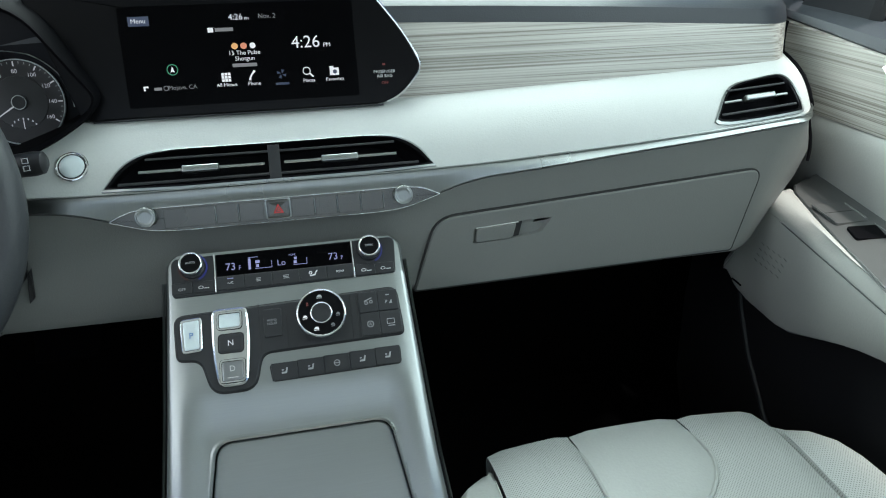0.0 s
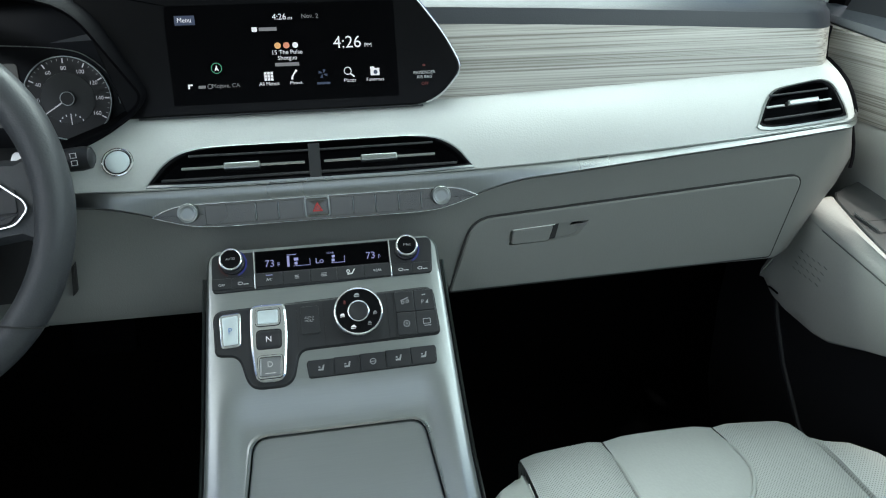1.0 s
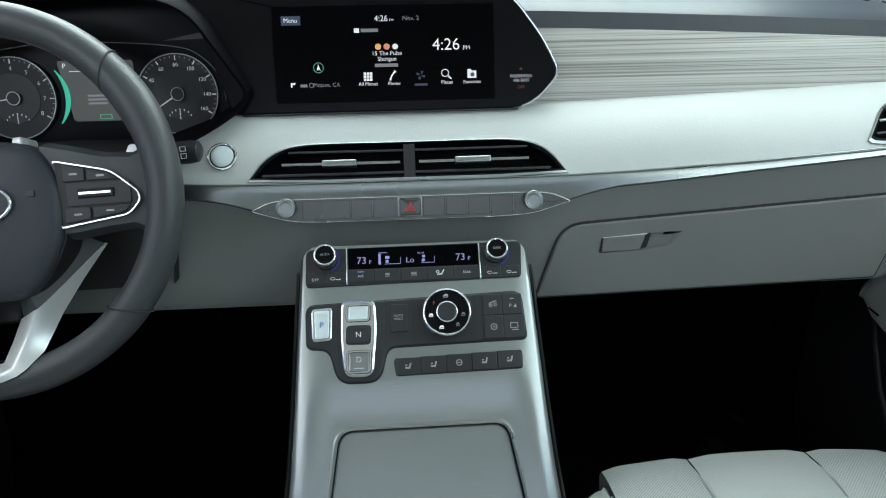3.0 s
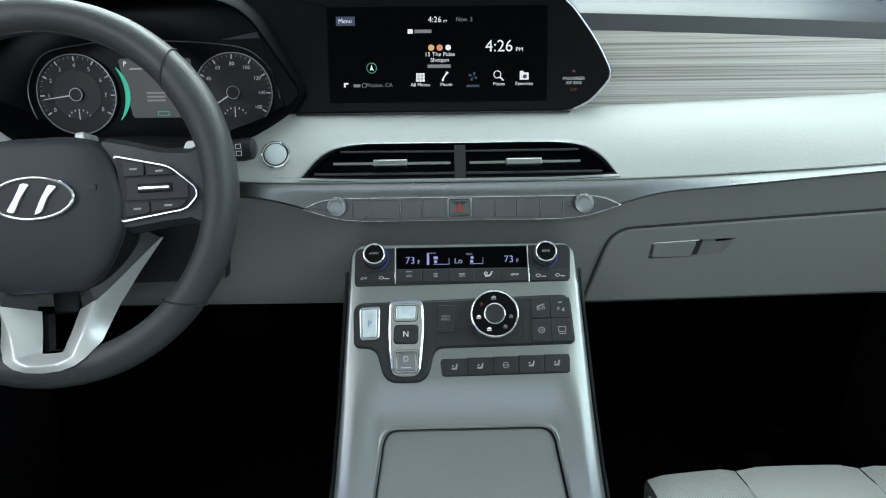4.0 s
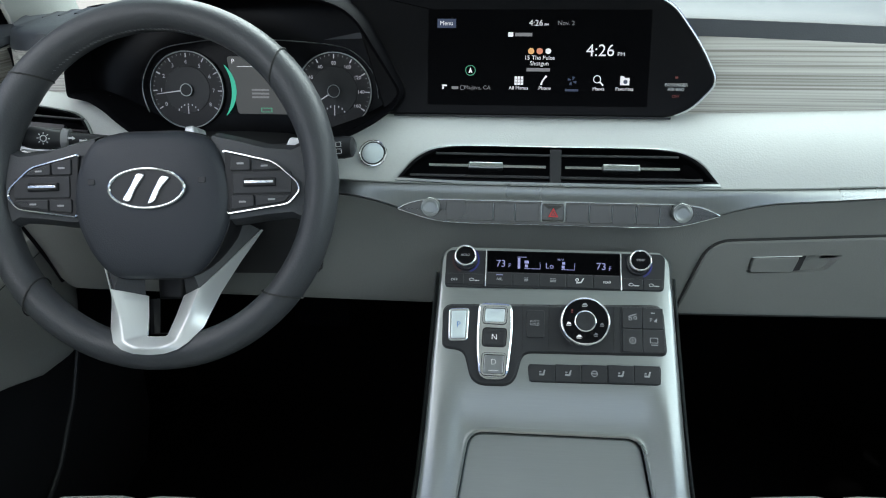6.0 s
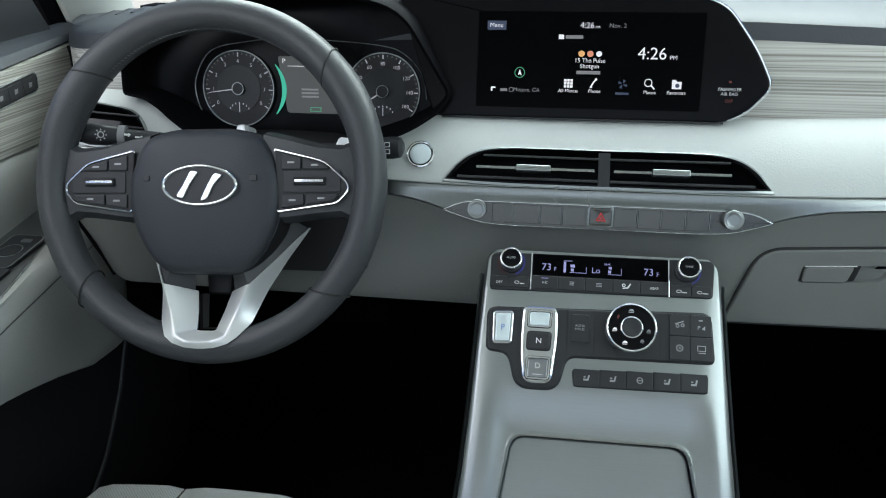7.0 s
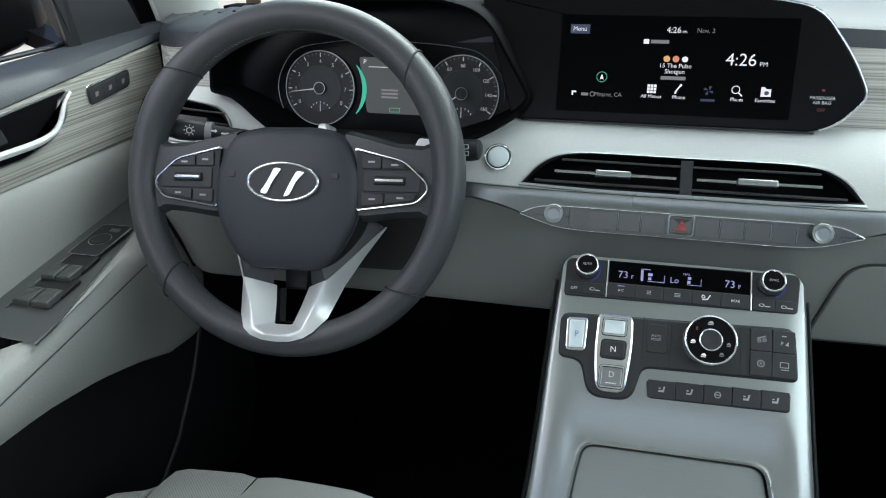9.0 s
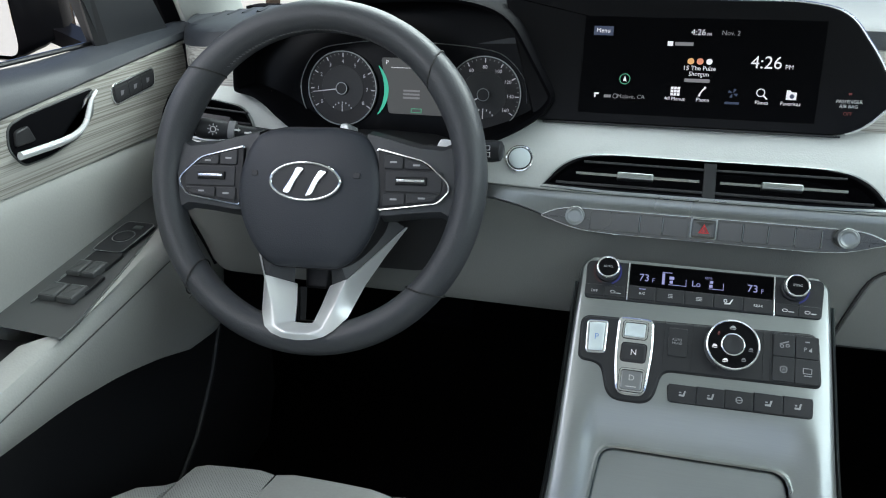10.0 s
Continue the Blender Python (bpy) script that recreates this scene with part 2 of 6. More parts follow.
def plate(points, w0, w1, fr, edge=0.0008, dome=0.0):
    """A slab with the outline points, from w0 to w1 in the frame fr, its upper edge rounded; dome lifts its middle."""
    bm = bmesh.new()
    flat = bm.faces.layers.int.new("flat")
    edge = min(edge, abs(w1 - w0) * 0.9)
    sgn = 1 if w1 > w0 else -1
    rings = [(points, w0), (points, w1 - sgn * edge), (inset(points, edge * 0.35), w1 - sgn * edge * 0.3), (inset(points, edge), w1)]
    if dome:
        c = Vector((sum(p[0] for p in points) / len(points), sum(p[1] for p in points) / len(points)))
        base = inset(points, edge)
        for f in (0.8, 0.55, 0.3, 0.12):
            rings.append(([tuple(c + (Vector(p) - c) * f) for p in base], w1 + dome * (1 - f * f)))
    vs = [[bm.verts.new(fr @ Vector((p[0], p[1], w))) for p in ring] for ring, w in rings]
    for a, b in zip(vs, vs[1:]):
        for i in range(len(a)):
            bm.faces.new((a[i - 1], a[i], b[i], b[i - 1]))
    bm.faces.new(vs[0])[flat] = 1
    top = bm.faces.new(vs[-1])
    top[flat] = 0 if dome else 1
    return bm


def hoop(cx, cy, w, r, thick, fr, n=48, ry=None):
    """A round wire on a face."""
    return tube([fr @ Vector((*p, w)) for p in circle(cx, cy, r, n, ry)], thick, 10, True)


def cut_inside(bm, polygon):
    """Takes away the faces whose middle lies within the polygon of (x, z)."""
    gone = []
    for f in bm.faces:
        c = f.calc_center_median()
        odd = False
        for i in range(len(polygon)):
            (x0, z0), (x1, z1) = polygon[i - 1], polygon[i]
            if (z0 > c.z) != (z1 > c.z) and c.x < x0 + (c.z - z0) * (x1 - x0) / (z1 - z0):
                odd = not odd
        if odd:
            gone.append(f)
    bmesh.ops.delete(bm, geom=gone, context="FACES")
    return bm


def ring_plate(outer, inner, w0, w1, fr):
    """A flat frame between two outlines of as many points."""
    bm = bmesh.new()
    rows = [(outer, w0), (outer, w1), (inner, w1), (inner, w0)]
    vs = [[bm.verts.new(fr @ Vector((p[0], p[1], w))) for p in ring] for ring, w in rows]
    for j in range(4):
        a, b = vs[j], vs[(j + 1) % 4]
        for i in range(len(a)):
            bm.faces.new((a[i - 1], a[i], b[i], b[i - 1]))
    return bm


def circle(cx, cy, r, n=32, ry=None):
    return [(cx + r * math.cos(2 * math.pi * i / n), cy + (ry or r) * math.sin(2 * math.pi * i / n)) for i in range(n)]


def rect(x0, y0, x1, y1, r=0.0, n=4):
    p = [(x0, y0), (x1, y0), (x1, y1), (x0, y1)]
    return rounded(p, r, n) if r else p


def box(lo, hi, bevel=0.0):
    bm = bmesh.new()
    bmesh.ops.create_cube(bm, size=1)
    lo, hi = Vector(lo), Vector(hi)
    for v in bm.verts:
        v.co = Vector([(lo[i] + hi[i]) / 2 + v.co[i] * (hi[i] - lo[i]) for i in range(3)])
    if bevel:
        bmesh.ops.bevel(bm, geom=bm.edges[:], offset=bevel, segments=3, profile=0.5, affect="EDGES")
    return bm


def frame_at(origin, u, v):
    """A frame with its first two axes along u and v."""
    u, v = Vector(u).normalized(), Vector(v).normalized()
    w = u.cross(v)
    return Matrix(((u.x, v.x, w.x, origin[0]), (u.y, v.y, w.y, origin[1]), (u.z, v.z, w.z, origin[2]), (0, 0, 0, 1)))


def words(name, text, size, at, fr, mat, parent, align="CENTER", lift=0.0004):
    cu = bpy.data.curves.new(name, "FONT")
    cu.body, cu.size, cu.align_x, cu.align_y = text, size, align, "CENTER"
    cu.resolution_u = 3
    ob = bpy.data.objects.new(name, cu)
    scene.collection.objects.link(ob)
    me = bpy.data.meshes.new_from_object(ob.evaluated_get(bpy.context.evaluated_depsgraph_get()))
    bpy.data.objects.remove(ob)
    me.transform(fr @ Matrix.Translation((at[0], at[1], lift)))
    me.materials.clear()
    me.materials.append(mat)
    out = new(name, me)
    out.parent = parent
    if parent.type == "EMPTY":
        out.matrix_parent_inverse = Matrix.Translation(parent.location).inverted()
    return out


def along(table, x):
    x = abs(x)
    return float(np.interp(x, [p[0] for p in table], [p[1] for p in table]))


def smooth_along(table, x):
    """The table's value with its corners eased."""
    return sum(along(table, abs(x) + d) for d in (-0.02, -0.01, 0, 0.01, 0.02)) / 5

# ---- the car's shell, ground and distance ----
XS = [i * 0.0115 - 0.69 for i in range(121)]
CHROME_TOP = [(0, 0.727), (0.16, 0.727), (0.25, 0.730), (0.38, 0.737), (0.49, 0.745), (0.62, 0.757), (0.70, 0.762)]
CHROME_LOW = [(0, 0.684), (0.10, 0.686), (0.14, 0.690), (0.17, 0.701), (0.21, 0.713), (0.28, 0.718), (0.38, 0.727), (0.49, 0.736), (0.62, 0.749), (0.70, 0.755)]
PAD_TOP = [(0, 0.786), (0.15, 0.788), (0.27, 0.792), (0.40, 0.796), (0.55, 0.802), (0.62, 0.806), (0.70, 0.810)]
WOOD_TOP = [(0, 0.870), (0.16, 0.866), (0.27, 0.862), (0.41, 0.856), (0.63, 0.845), (0.70, 0.842)]


# outline of the instrument hood, seen from the cabin
HOOD = rounded([(-0.545, 0.803), (-0.546, 0.842), (-0.510, 0.887), (-0.42, 0.910), (-0.27, 0.915), (-0.215, 0.900), (-0.165, 0.812), (-0.176, 0.795), (-0.209, 0.776), (-0.30, 0.745), (-0.40, 0.742), (-0.469, 0.7745), (-0.498, 0.790), (-0.524, 0.7995)], [0.006, 0.02, 0.04, 0.05, 0.05, 0.03, 0.015, 0.01, 0.02, 0.03, 0.03, 0.02, 0.02, 0.008], 5)


def bend(x):
    return 22.0 * max(0.0, abs(x) - 0.603) ** 2


def top_bend(x):
    """The wood and the top bend away less than the pad."""
    return 11.0 * max(0.0, abs(x) - 0.603) ** 2


def pad_point(x, t):
    """A point of the leather pad: t runs from the chrome line to the wood."""
    z0, z1 = smooth_along(CHROME_TOP, x), smooth_along(PAD_TOP, x)
    return Vector((x, 0.805 + 0.065 * t - 0.008 * math.sin(math.pi * t) + bend(x), z0 + (z1 - z0) * t + 0.005 * math.sin(math.pi * t)))


FINE = [i * 0.003 - 0.69 for i in range(461)]
HALF_VENT = [(0.169, 0.02), (0.162, 0.12), (0.154, 0.24), (0.144, 0.34), (0.131, 0.42), (0.115, 0.462), (0.095, 0.475), (0.05, 0.478)]


def softened(points, times=1):
    """An outline with its corners cut back."""
    for _ in range(times):
        points = [tuple(points[i][q] * f + points[(i + 1) % len(points)][q] * (1 - f) for q in (0, 1)) for i in range(len(points)) for f in (0.78, 0.22)]
    return points


CENTRE_VENT = [(-x - 0.001, t) for x, t in HALF_VENT] + [(0.0, 0.478)] + [(x - 0.003, t) for x, t in reversed(HALF_VENT)]
SIDE_VENT = [(0.496, 0.05), (0.506, 0.28), (0.515, 0.46), (0.525, 0.58), (0.538, 0.65), (0.565, 0.69), (0.586, 0.715), (0.596, 0.695), (0.601, 0.62), (0.604, 0.38), (0.607, 0.10), (0.606, 0.05)]
CENTRE_VENT, SIDE_VENT = softened(CENTRE_VENT), softened(SIDE_VENT, 2)


def vent_hole(points, s=1):
    """The vent's outline as (x, z), a little inside its rim."""
    out = [pad_point(s * p[0], p[1]) for p in points]
    return inset([(p.x, p.z) for p in out], 0.0)


ground = bmesh.new()
bmesh.ops.create_grid(ground, x_segments=20, y_segments=20, size=400)
for v in ground.verts:
    v.co.z = -0.45
solo("ground", ground, material("pale_tan_gravel", (0.52, 0.53, 0.48), 0.9, 0, 60, 0.6, 0.25), "pale sandy gravel ground outside the car", "ground", kind="structure")

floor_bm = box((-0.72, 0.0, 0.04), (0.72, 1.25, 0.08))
solo("floor", floor_bm, CARPET, "black carpeted footwell floor with deep shade in its colour", "floor", kind="structure")
solo("wall_front", box((-0.74, 1.25, 0.0), (0.74, 1.30, 0.86)), CARPET, "black carpeted bulkhead under the dashboard, shade in its colour", "bulkhead", kind="structure")
for s, nm in ((-1, "wall_left"), (1, "wall_right")):
    lo, hi = sorted((s * 0.72, s * 0.76))
    solo(nm, box((lo, 0.97, 0.0), (hi, 1.30, 0.845)), CARPET, "black kick panel beside the footwell, shade in its colour", "kick panel", kind="structure")
# unseen ceiling: keeps the sky out, its pale tone brightens reflections in metal
HEADLINING = material("pale_headlining_cloth", (0.60, 0.64, 0.64), 0.9, 0, 600, 0.4, 0.1)
solo("ceiling", box((-0.72, -1.0, 1.36), (0.72, 0.80, 1.40)), HEADLINING, "unseen pale blue-grey headlining that blocks sky and bounces light", "headlining", kind="structure")
# unseen walls added behind the camera, so daylight enters only above them
solo("wall_back", box((-0.76, -1.05, 0.0), (0.76, -1.0, 1.05)), DOOR_LEATHER, "unseen plain grey wall added to close the cabin behind", "rear wall", kind="structure")
for s, nm in ((-1, "wall_rear_left"), (1, "wall_rear_right")):
    lo, hi = sorted((s * 0.74, s * 0.78))
    solo(nm, box((lo, -1.0, 0.0), (hi, 0.1, 0.85)), DOOR_LEATHER, "unseen plain grey side added to close the rear cabin", "side wall", kind="structure")

# front pillars, from the dashboard's corners up to the roof: pale trim inside, a black door seal outside
PILLAR_CLOTH = material("pale_pillar_trim", (0.55, 0.57, 0.54), 0.8, 0, 600, 0.4, 0.08)
for s in (-1, 1):
    trim, seal = [], []
    for t in (0, 0.25, 0.5, 0.75, 1):
        c = Vector((s * (0.735 - 0.09 * t), 1.055 - 0.36 * t, 0.835 + 0.57 * t))
        trim.append([c + Vector((-s * a, b, 0)) for a, b in ((0.0, 0.0), (0.012, -0.006), (0.045, 0.012), (0.070, 0.045), (0.072, 0.06), (0.0, 0.05))])
        seal.append([c + Vector((s * a, b, 0)) for a, b in ((0.0005, -0.004), (0.016, -0.014), (0.034, -0.010), (0.040, 0.02), (0.0005, 0.045))])
    solo("pillar", loft(trim, close_u=True), PILLAR_CLOTH, "pale cloth windscreen pillar trim beside the dashboard", "pillar", "front pillars", "structure")
    solo("door_seal", loft(seal, close_u=True), INKY, "thick black rubber door seal along the pillar", "seal", "door seals", "structure")

# ---- dashboard ----
dash = thing("dashboard", (0, 0.90, 0.60), "pale grey leather dashboard with ash wood trim and a silver strip", "dashboard")

top_rows = []
for x in [-0.74, -0.715] + XS + [0.715, 0.74]:
    z = along(WOOD_TOP, x)
    b = top_bend(x)
    top_rows.append([(x, 0.8975 + b, z - 0.002), (x, 0.899 + b, z + 0.004), (x, 0.905 + b, z + 0.017), (x, 0.912 + b, z + 0.021), (x, max(0.93, 0.914 + b), z + 0.0245), (x, max(1.00, 0.93 + b), z + 0.037 + 0.01 * (1 - abs(x)) - 0.06 * max(0, abs(x) - 0.5)), (x, 1.14, 0.899 - 0.17 * max(0, abs(x) - 0.4)), (x, 1.28, 0.885 - 0.2 * max(0, abs(x) - 0.4)), (x, 1.28, 0.80)])
part("top_pad", loft(top_rows), DARK_SOFT, dash, "dark slate soft dashboard top")

wood_rows = []
for x in FINE:
    z0, z1, b = smooth_along(PAD_TOP, x), along(WOOD_TOP, x), bend(x)
    b1 = top_bend(x)
    wood_rows.append([(x, 0.880 + b, z0 - 0.008)] + [(x, 0.874 + 0.024 * t + b + (b1 - b) * t - 0.003 * math.sin(math.pi * t), z0 + (z1 - z0) * t) for t in [k / 20 for k in range(21)]])
part("wood_trim", cut_inside(loft(wood_rows), inset(HOOD, 0.002)), WOOD_X, dash, "pale ash wood trim with fine dark grain")

pad_rows = [[pad_point(x, t) for t in [k / 40 for k in range(41)]] + [pad_point(x, 1) + Vector((0, 0.006, 0.0005)), pad_point(x, 1) + Vector((0, 0.012, -0.004))] for x in FINE]
pad_skin = cut_inside(loft(pad_rows), inset(HOOD, 0.002))
for hole in (vent_hole(CENTRE_VENT), vent_hole(SIDE_VENT), vent_hole(SIDE_VENT, -1)):
    cut_inside(pad_skin, hole)
part("leather_pad", pad_skin, PALE, dash, "pale grey leather pad")

strip_rows = []
for x in [i * 0.0092 - 0.69 for i in range(151)]:
    z1, z0, b = smooth_along(CHROME_TOP, x), smooth_along(CHROME_LOW, x), bend(x)
    h = z1 - z0
    strip_rows.append([(x, 0.808 + b, z1 + 0.0005), (x, 0.8035 + b, z1), (x, 0.8020 + b, z1 - 0.002), (x, 0.8015 + b - 0.001, z1 - 0.3 * h), (x, 0.800 + b - 0.001, z1 - 0.6 * h), (x, 0.798 + b - 0.0005, z0 + 0.002), (x, 0.800 + b, z0), (x, 0.808 + b, z0 - 0.001)])
part("silver_strip", loft(strip_rows), SATIN, dash, "satin silver strip that widens to a band in the middle")
line_pts = [(x, 0.8010 + bend(x), smooth_along(CHROME_TOP, x) + 0.0006) for x in [i * 0.0092 - 0.69 for i in range(151)]]
part("bright_line", tube(line_pts, 0.0009, 6), SATIN, dash, "thin bright chrome line")

low_rows = []
for x in XS:
    z1, b = smooth_along(CHROME_LOW, x), bend(x)
    zb = 0.577 + 0.004 * abs(x)
    low_rows.append([(x, 0.806 + b, z1 + 0.001), (x, 0.8015 + b, z1 - 0.002), (x, 0.803 + b, z1 - 0.008)] + [(x, 0.803 + b + 0.004 * math.sin(math.pi * t), z1 - 0.008 + (zb + 0.012 - z1 + 0.008) * t) for t in (0.25, 0.5, 0.75, 1)] + [(x, 0.806 + b, zb + 0.004), (x, 0.814 + b, zb), (x, 0.90, zb + 0.006), (x, 1.2, zb + 0.05)])
for row in low_rows:
    for k, p in enumerate(row):
        wide = [0.600, 0.632, 0.684, 0.69, 0.69] if p[0] > 0 else [0.615, 0.637, 0.682, 0.69, 0.69]
        lim = float(np.interp(p[2], [0.575, 0.62, 0.69, 0.72, 0.75], wide))
        if abs(p[0]) > 0.4:
            row[k] = (math.copysign(0.4 + (abs(p[0]) - 0.4) * (lim - 0.4) / 0.29, p[0]), p[1] + (0.0 if k > 8 else float(np.interp(p[2], [0.70, 0.74], [-0.60, 0.0])) * bend(p[0])), p[2])
part("lower_panel", loft(low_rows), LOWER, dash, "grey lower dashboard panel")
part("panel_gap", plate(rounded([(-0.2640, 0.616), (-0.2580, 0.622), (-0.2540, 0.655), (-0.2585, 0.650)], 0.001), -0.004, 0.0012, frame_at((0, 0.8035, 0), (1, 0, 0), (0, 0, 1)), 0.0003), BLACK, dash)

for s in (-1, 1):
    edge = []
    for t in (1.0, 0.75, 0.5, 0.25, 0.0):
        x = 0.655 - 0.012 * (1 - t)
        edge.append(Vector((s * (x + 0.002), 0.874 + 0.024 * t + bend(x) + (top_bend(x) - bend(x)) * t, 0.8085 + 0.0355 * t)))
    edge += [pad_point(s * 0.640, t) + Vector((s * 0.005, 0.002, 0)) for t in (1.0, 0.75, 0.5, 0.25, 0.0)]
    for z in ((0.74, 0.72, 0.705, 0.692) if s > 0 else (0.74, 0.72, 0.70, 0.67, 0.64, 0.61, 0.585)):
        lim = float(np.interp(z, [0.575, 0.62, 0.69, 0.72, 0.75], [0.600, 0.632, 0.684, 0.69, 0.69] if s > 0 else [0.615, 0.637, 0.682, 0.69, 0.69]))
        edge.append(Vector((s * (0.4 + 0.240 * (lim - 0.4) / 0.29 + 0.004), 0.806 + (1 + float(np.interp(z, [0.70, 0.74], [-0.60, 0.0]))) * bend(0.64), z)))
    part("end_seam", tube(edge, 0.0022, 6), INKY, dash, "dark joint towards the door")

# defroster grille in the dashboard top
for s in (-1, 1):
    for i in range(9):
        x = s * (0.46 + 0.022 * i)
        crest = along(WOOD_TOP, x) + 0.037 + 0.01 * (1 - abs(x)) - 0.06 * max(0, abs(x) - 0.5)
        bm = tube([(x, 0.975, crest - 0.0065), (x + 0.004, 1.000, crest - 0.0025), (x + 0.005, 1.02, crest - 0.0045)], 0.0045, 6)
        part("defroster_slat", bm, CHARCOAL, dash)

# ---- glove box ----
glove = thing("glove_box", (0.35, 0.82, 0.60), "closed grey glove box lid with a recessed pull handle", "glove box")
G = frame_at((0, 0.8035, 0), (1, 0, 0), (0, 0, 1))
lid = rounded([(0.138, 0.580), (0.166, 0.668), (0.5665, 0.6935), (0.543, 0.588)], [0.004, 0.022, 0.018, 0.004], 6)
scoop = rounded([(0.2065, 0.6335), (0.2085, 0.6530), (0.2660, 0.6565), (0.3020, 0.6580), (0.2885, 0.6395), (0.2620, 0.6360)], [0.004, 0.004, 0.001, 0.002, 0.006, 0.001], 4)
part("seam", ring_plate(inset(lid, -0.0018), inset(lid, 0.004), -0.02, 0.0005, G), SEAM, glove)
lid_bm = bmesh.new()
rings = [[lid_bm.verts.new(G @ Vector((*p, w))) for p in ring] for ring, w in ((lid, -0.02), (lid, 0.0004), (inset(lid, 0.0007), 0.0016), (inset(lid, 0.002), 0.0022))]
for a, b in zip(rings, rings[1:]):
    for i in range(len(a)):
        lid_bm.faces.new((a[i - 1], a[i], b[i], b[i - 1]))
hole = [lid_bm.verts.new(G @ Vector((*p, 0.0022))) for p in scoop]
edges = [lid_bm.edges.new((hole[i - 1], hole[i])) for i in range(len(hole))] + [lid_bm.edges.get((rings[-1][i - 1], rings[-1][i])) for i in range(len(rings[-1]))]
bmesh.ops.triangle_fill(lid_bm, edges=edges, use_beauty=True, normal=(0, -1, 0))
part("lid", lid_bm, LOWER, glove, "grey moulded lid", 20)


def scoop_depth(x):
    return 0.0022 - 0.020 * max(0.0, min(1.0, (0.303 - x) / 0.036))


low = inset(scoop, 0.003)
cup = loft([[G @ Vector((*p, 0.0022)) for p in scoop], [G @ Vector((*q, (scoop_depth(q[0]) + 0.0022) / 2)) for q in inset(scoop, 0.001)], [G @ Vector((*q, scoop_depth(q[0]))) for q in low]], close_u=True)
cup.verts.ensure_lookup_table()
cup.faces.new(cup.verts[-len(low):])
part("finger_recess", cup, LOWER, glove, "scooped finger recess", 60)
grip = rounded([(0.2100, 0.6348), (0.2118, 0.6520), (0.2590, 0.6548), (0.2540, 0.6362)], 0.004, 4)
part("handle", plate(grip, -0.006, 0.0036, G, 0.0012), LOWER, glove, "grey pull handle")
part("handle_rim", tube([G @ Vector((x, 0.6528 + (x - 0.2105) * 0.062, 0.0030)) for x in (0.2105, 0.225, 0.24, 0.2605)], 0.0007, 6), CHROME, glove, "thin chrome upper edge")
part("finger_slot", plate(rounded([(0.2540, 0.6365), (0.2590, 0.6550), (0.2665, 0.6558), (0.2625, 0.6375)], 0.001), -0.014, 0.0, G, 0.0003), BLACK, glove)

# ---- air vents ----


def air_vent(points, slats, tabs, label, group, split=None):
    """A dark vent set in the pad: housing, bright rim, long slats and silver tabs. points: (x, t) on the pad."""
    def on(x, t, out=0.0):
        p = pad_point(x, t)
        return p + Vector((0, -0.76, 0.65)) * out
    c = on(sum(p[0] for p in points) / len(points), sum(p[1] for p in points) / len(points))
    v = thing("air_vent", c, label, "air vent", group)
    pts = []
    for k in range(len(points)):
        pts += [points[k], tuple((points[k][q] + points[(k + 1) % len(points)][q]) / 2 for q in (0, 1))]
    cx, ct = sum(p[0] for p in pts) / len(pts), sum(p[1] for p in pts) / len(pts)
    inner = [(cx + (p[0] - cx) * (1 - 0.003 / max(0.02, abs(p[0] - cx))), ct + (p[1] - ct) * 0.93) for p in pts]
    outer = [(cx + (p[0] - cx) * (1 + 0.0026 / max(0.02, abs(p[0] - cx))), ct + (p[1] - ct) * 1.09) for p in pts]
    rim = loft([[on(*p, 0.0) for p in outer], [on(*p, 0.0024) for p in outer], [on(*p, 0.0028) for p in pts], [on(*p, 0.0005) for p in pts]], close_u=True)
    part("rim", rim, SATIN, v, "thin silver rim")
    part("surround", loft([[on(*p, 0.0022) for p in pts], [on(*p, 0.0026) for p in inner], [on(*p, 0.0012) for p in [(cx + (q[0] - cx) * 0.985, ct + (q[1] - ct) * 0.95) for q in inner]]], close_u=True), GLOSS, v, "gloss black surround")
    deep = [[on(*p, 0.001) for p in inner], [on(*p, -0.012) for p in inner], [on(cx + (p[0] - cx) * 0.9, ct + (p[1] - ct) * 0.85, -0.022) for p in inner]]
    back = loft(deep, close_u=True)
    back.verts.ensure_lookup_table()
    back.faces.new(back.verts[-len(inner):])
    part("cavity", back, INKY, v, "dark duct opening")
    shy = cx < -0.4
    for x0, x1, t, r, mat in slats:
        part("slat", tube([on(x0 + (x1 - x0) * i / 8, t, 0.0028) for i in range(9)], r, 6, flat=0.7), CHARCOAL if shy else mat, v)
    for x0, x1, t in tabs:
        p0, p1 = on(x0, t, 0.005), on(x1, t, 0.005)
        fr = frame_at((p0 + p1) / 2, p1 - p0, (0, 0.65, 0.76))
        w = (p1 - p0).length / 2
        part("tab", plate(rect(-w, -0.0036, w, 0.0036, 0.0012), -0.003, 0.004, fr, 0.0015), CHARCOAL if shy else SATIN, v, "adjusting tab")
    if split is not None:
        p0, p1 = on(split, 0.02, 0.002), on(split, 0.45, 0.002)
        fr = frame_at((p0 + p1) / 2, (1, 0, 0), p1 - p0)
        h = (p1 - p0).length / 2
        part("divider", plate(rect(-0.006, -h, 0.006, h), -0.002, 0.001, fr, 0.0006), CHARCOAL, v)
    return v


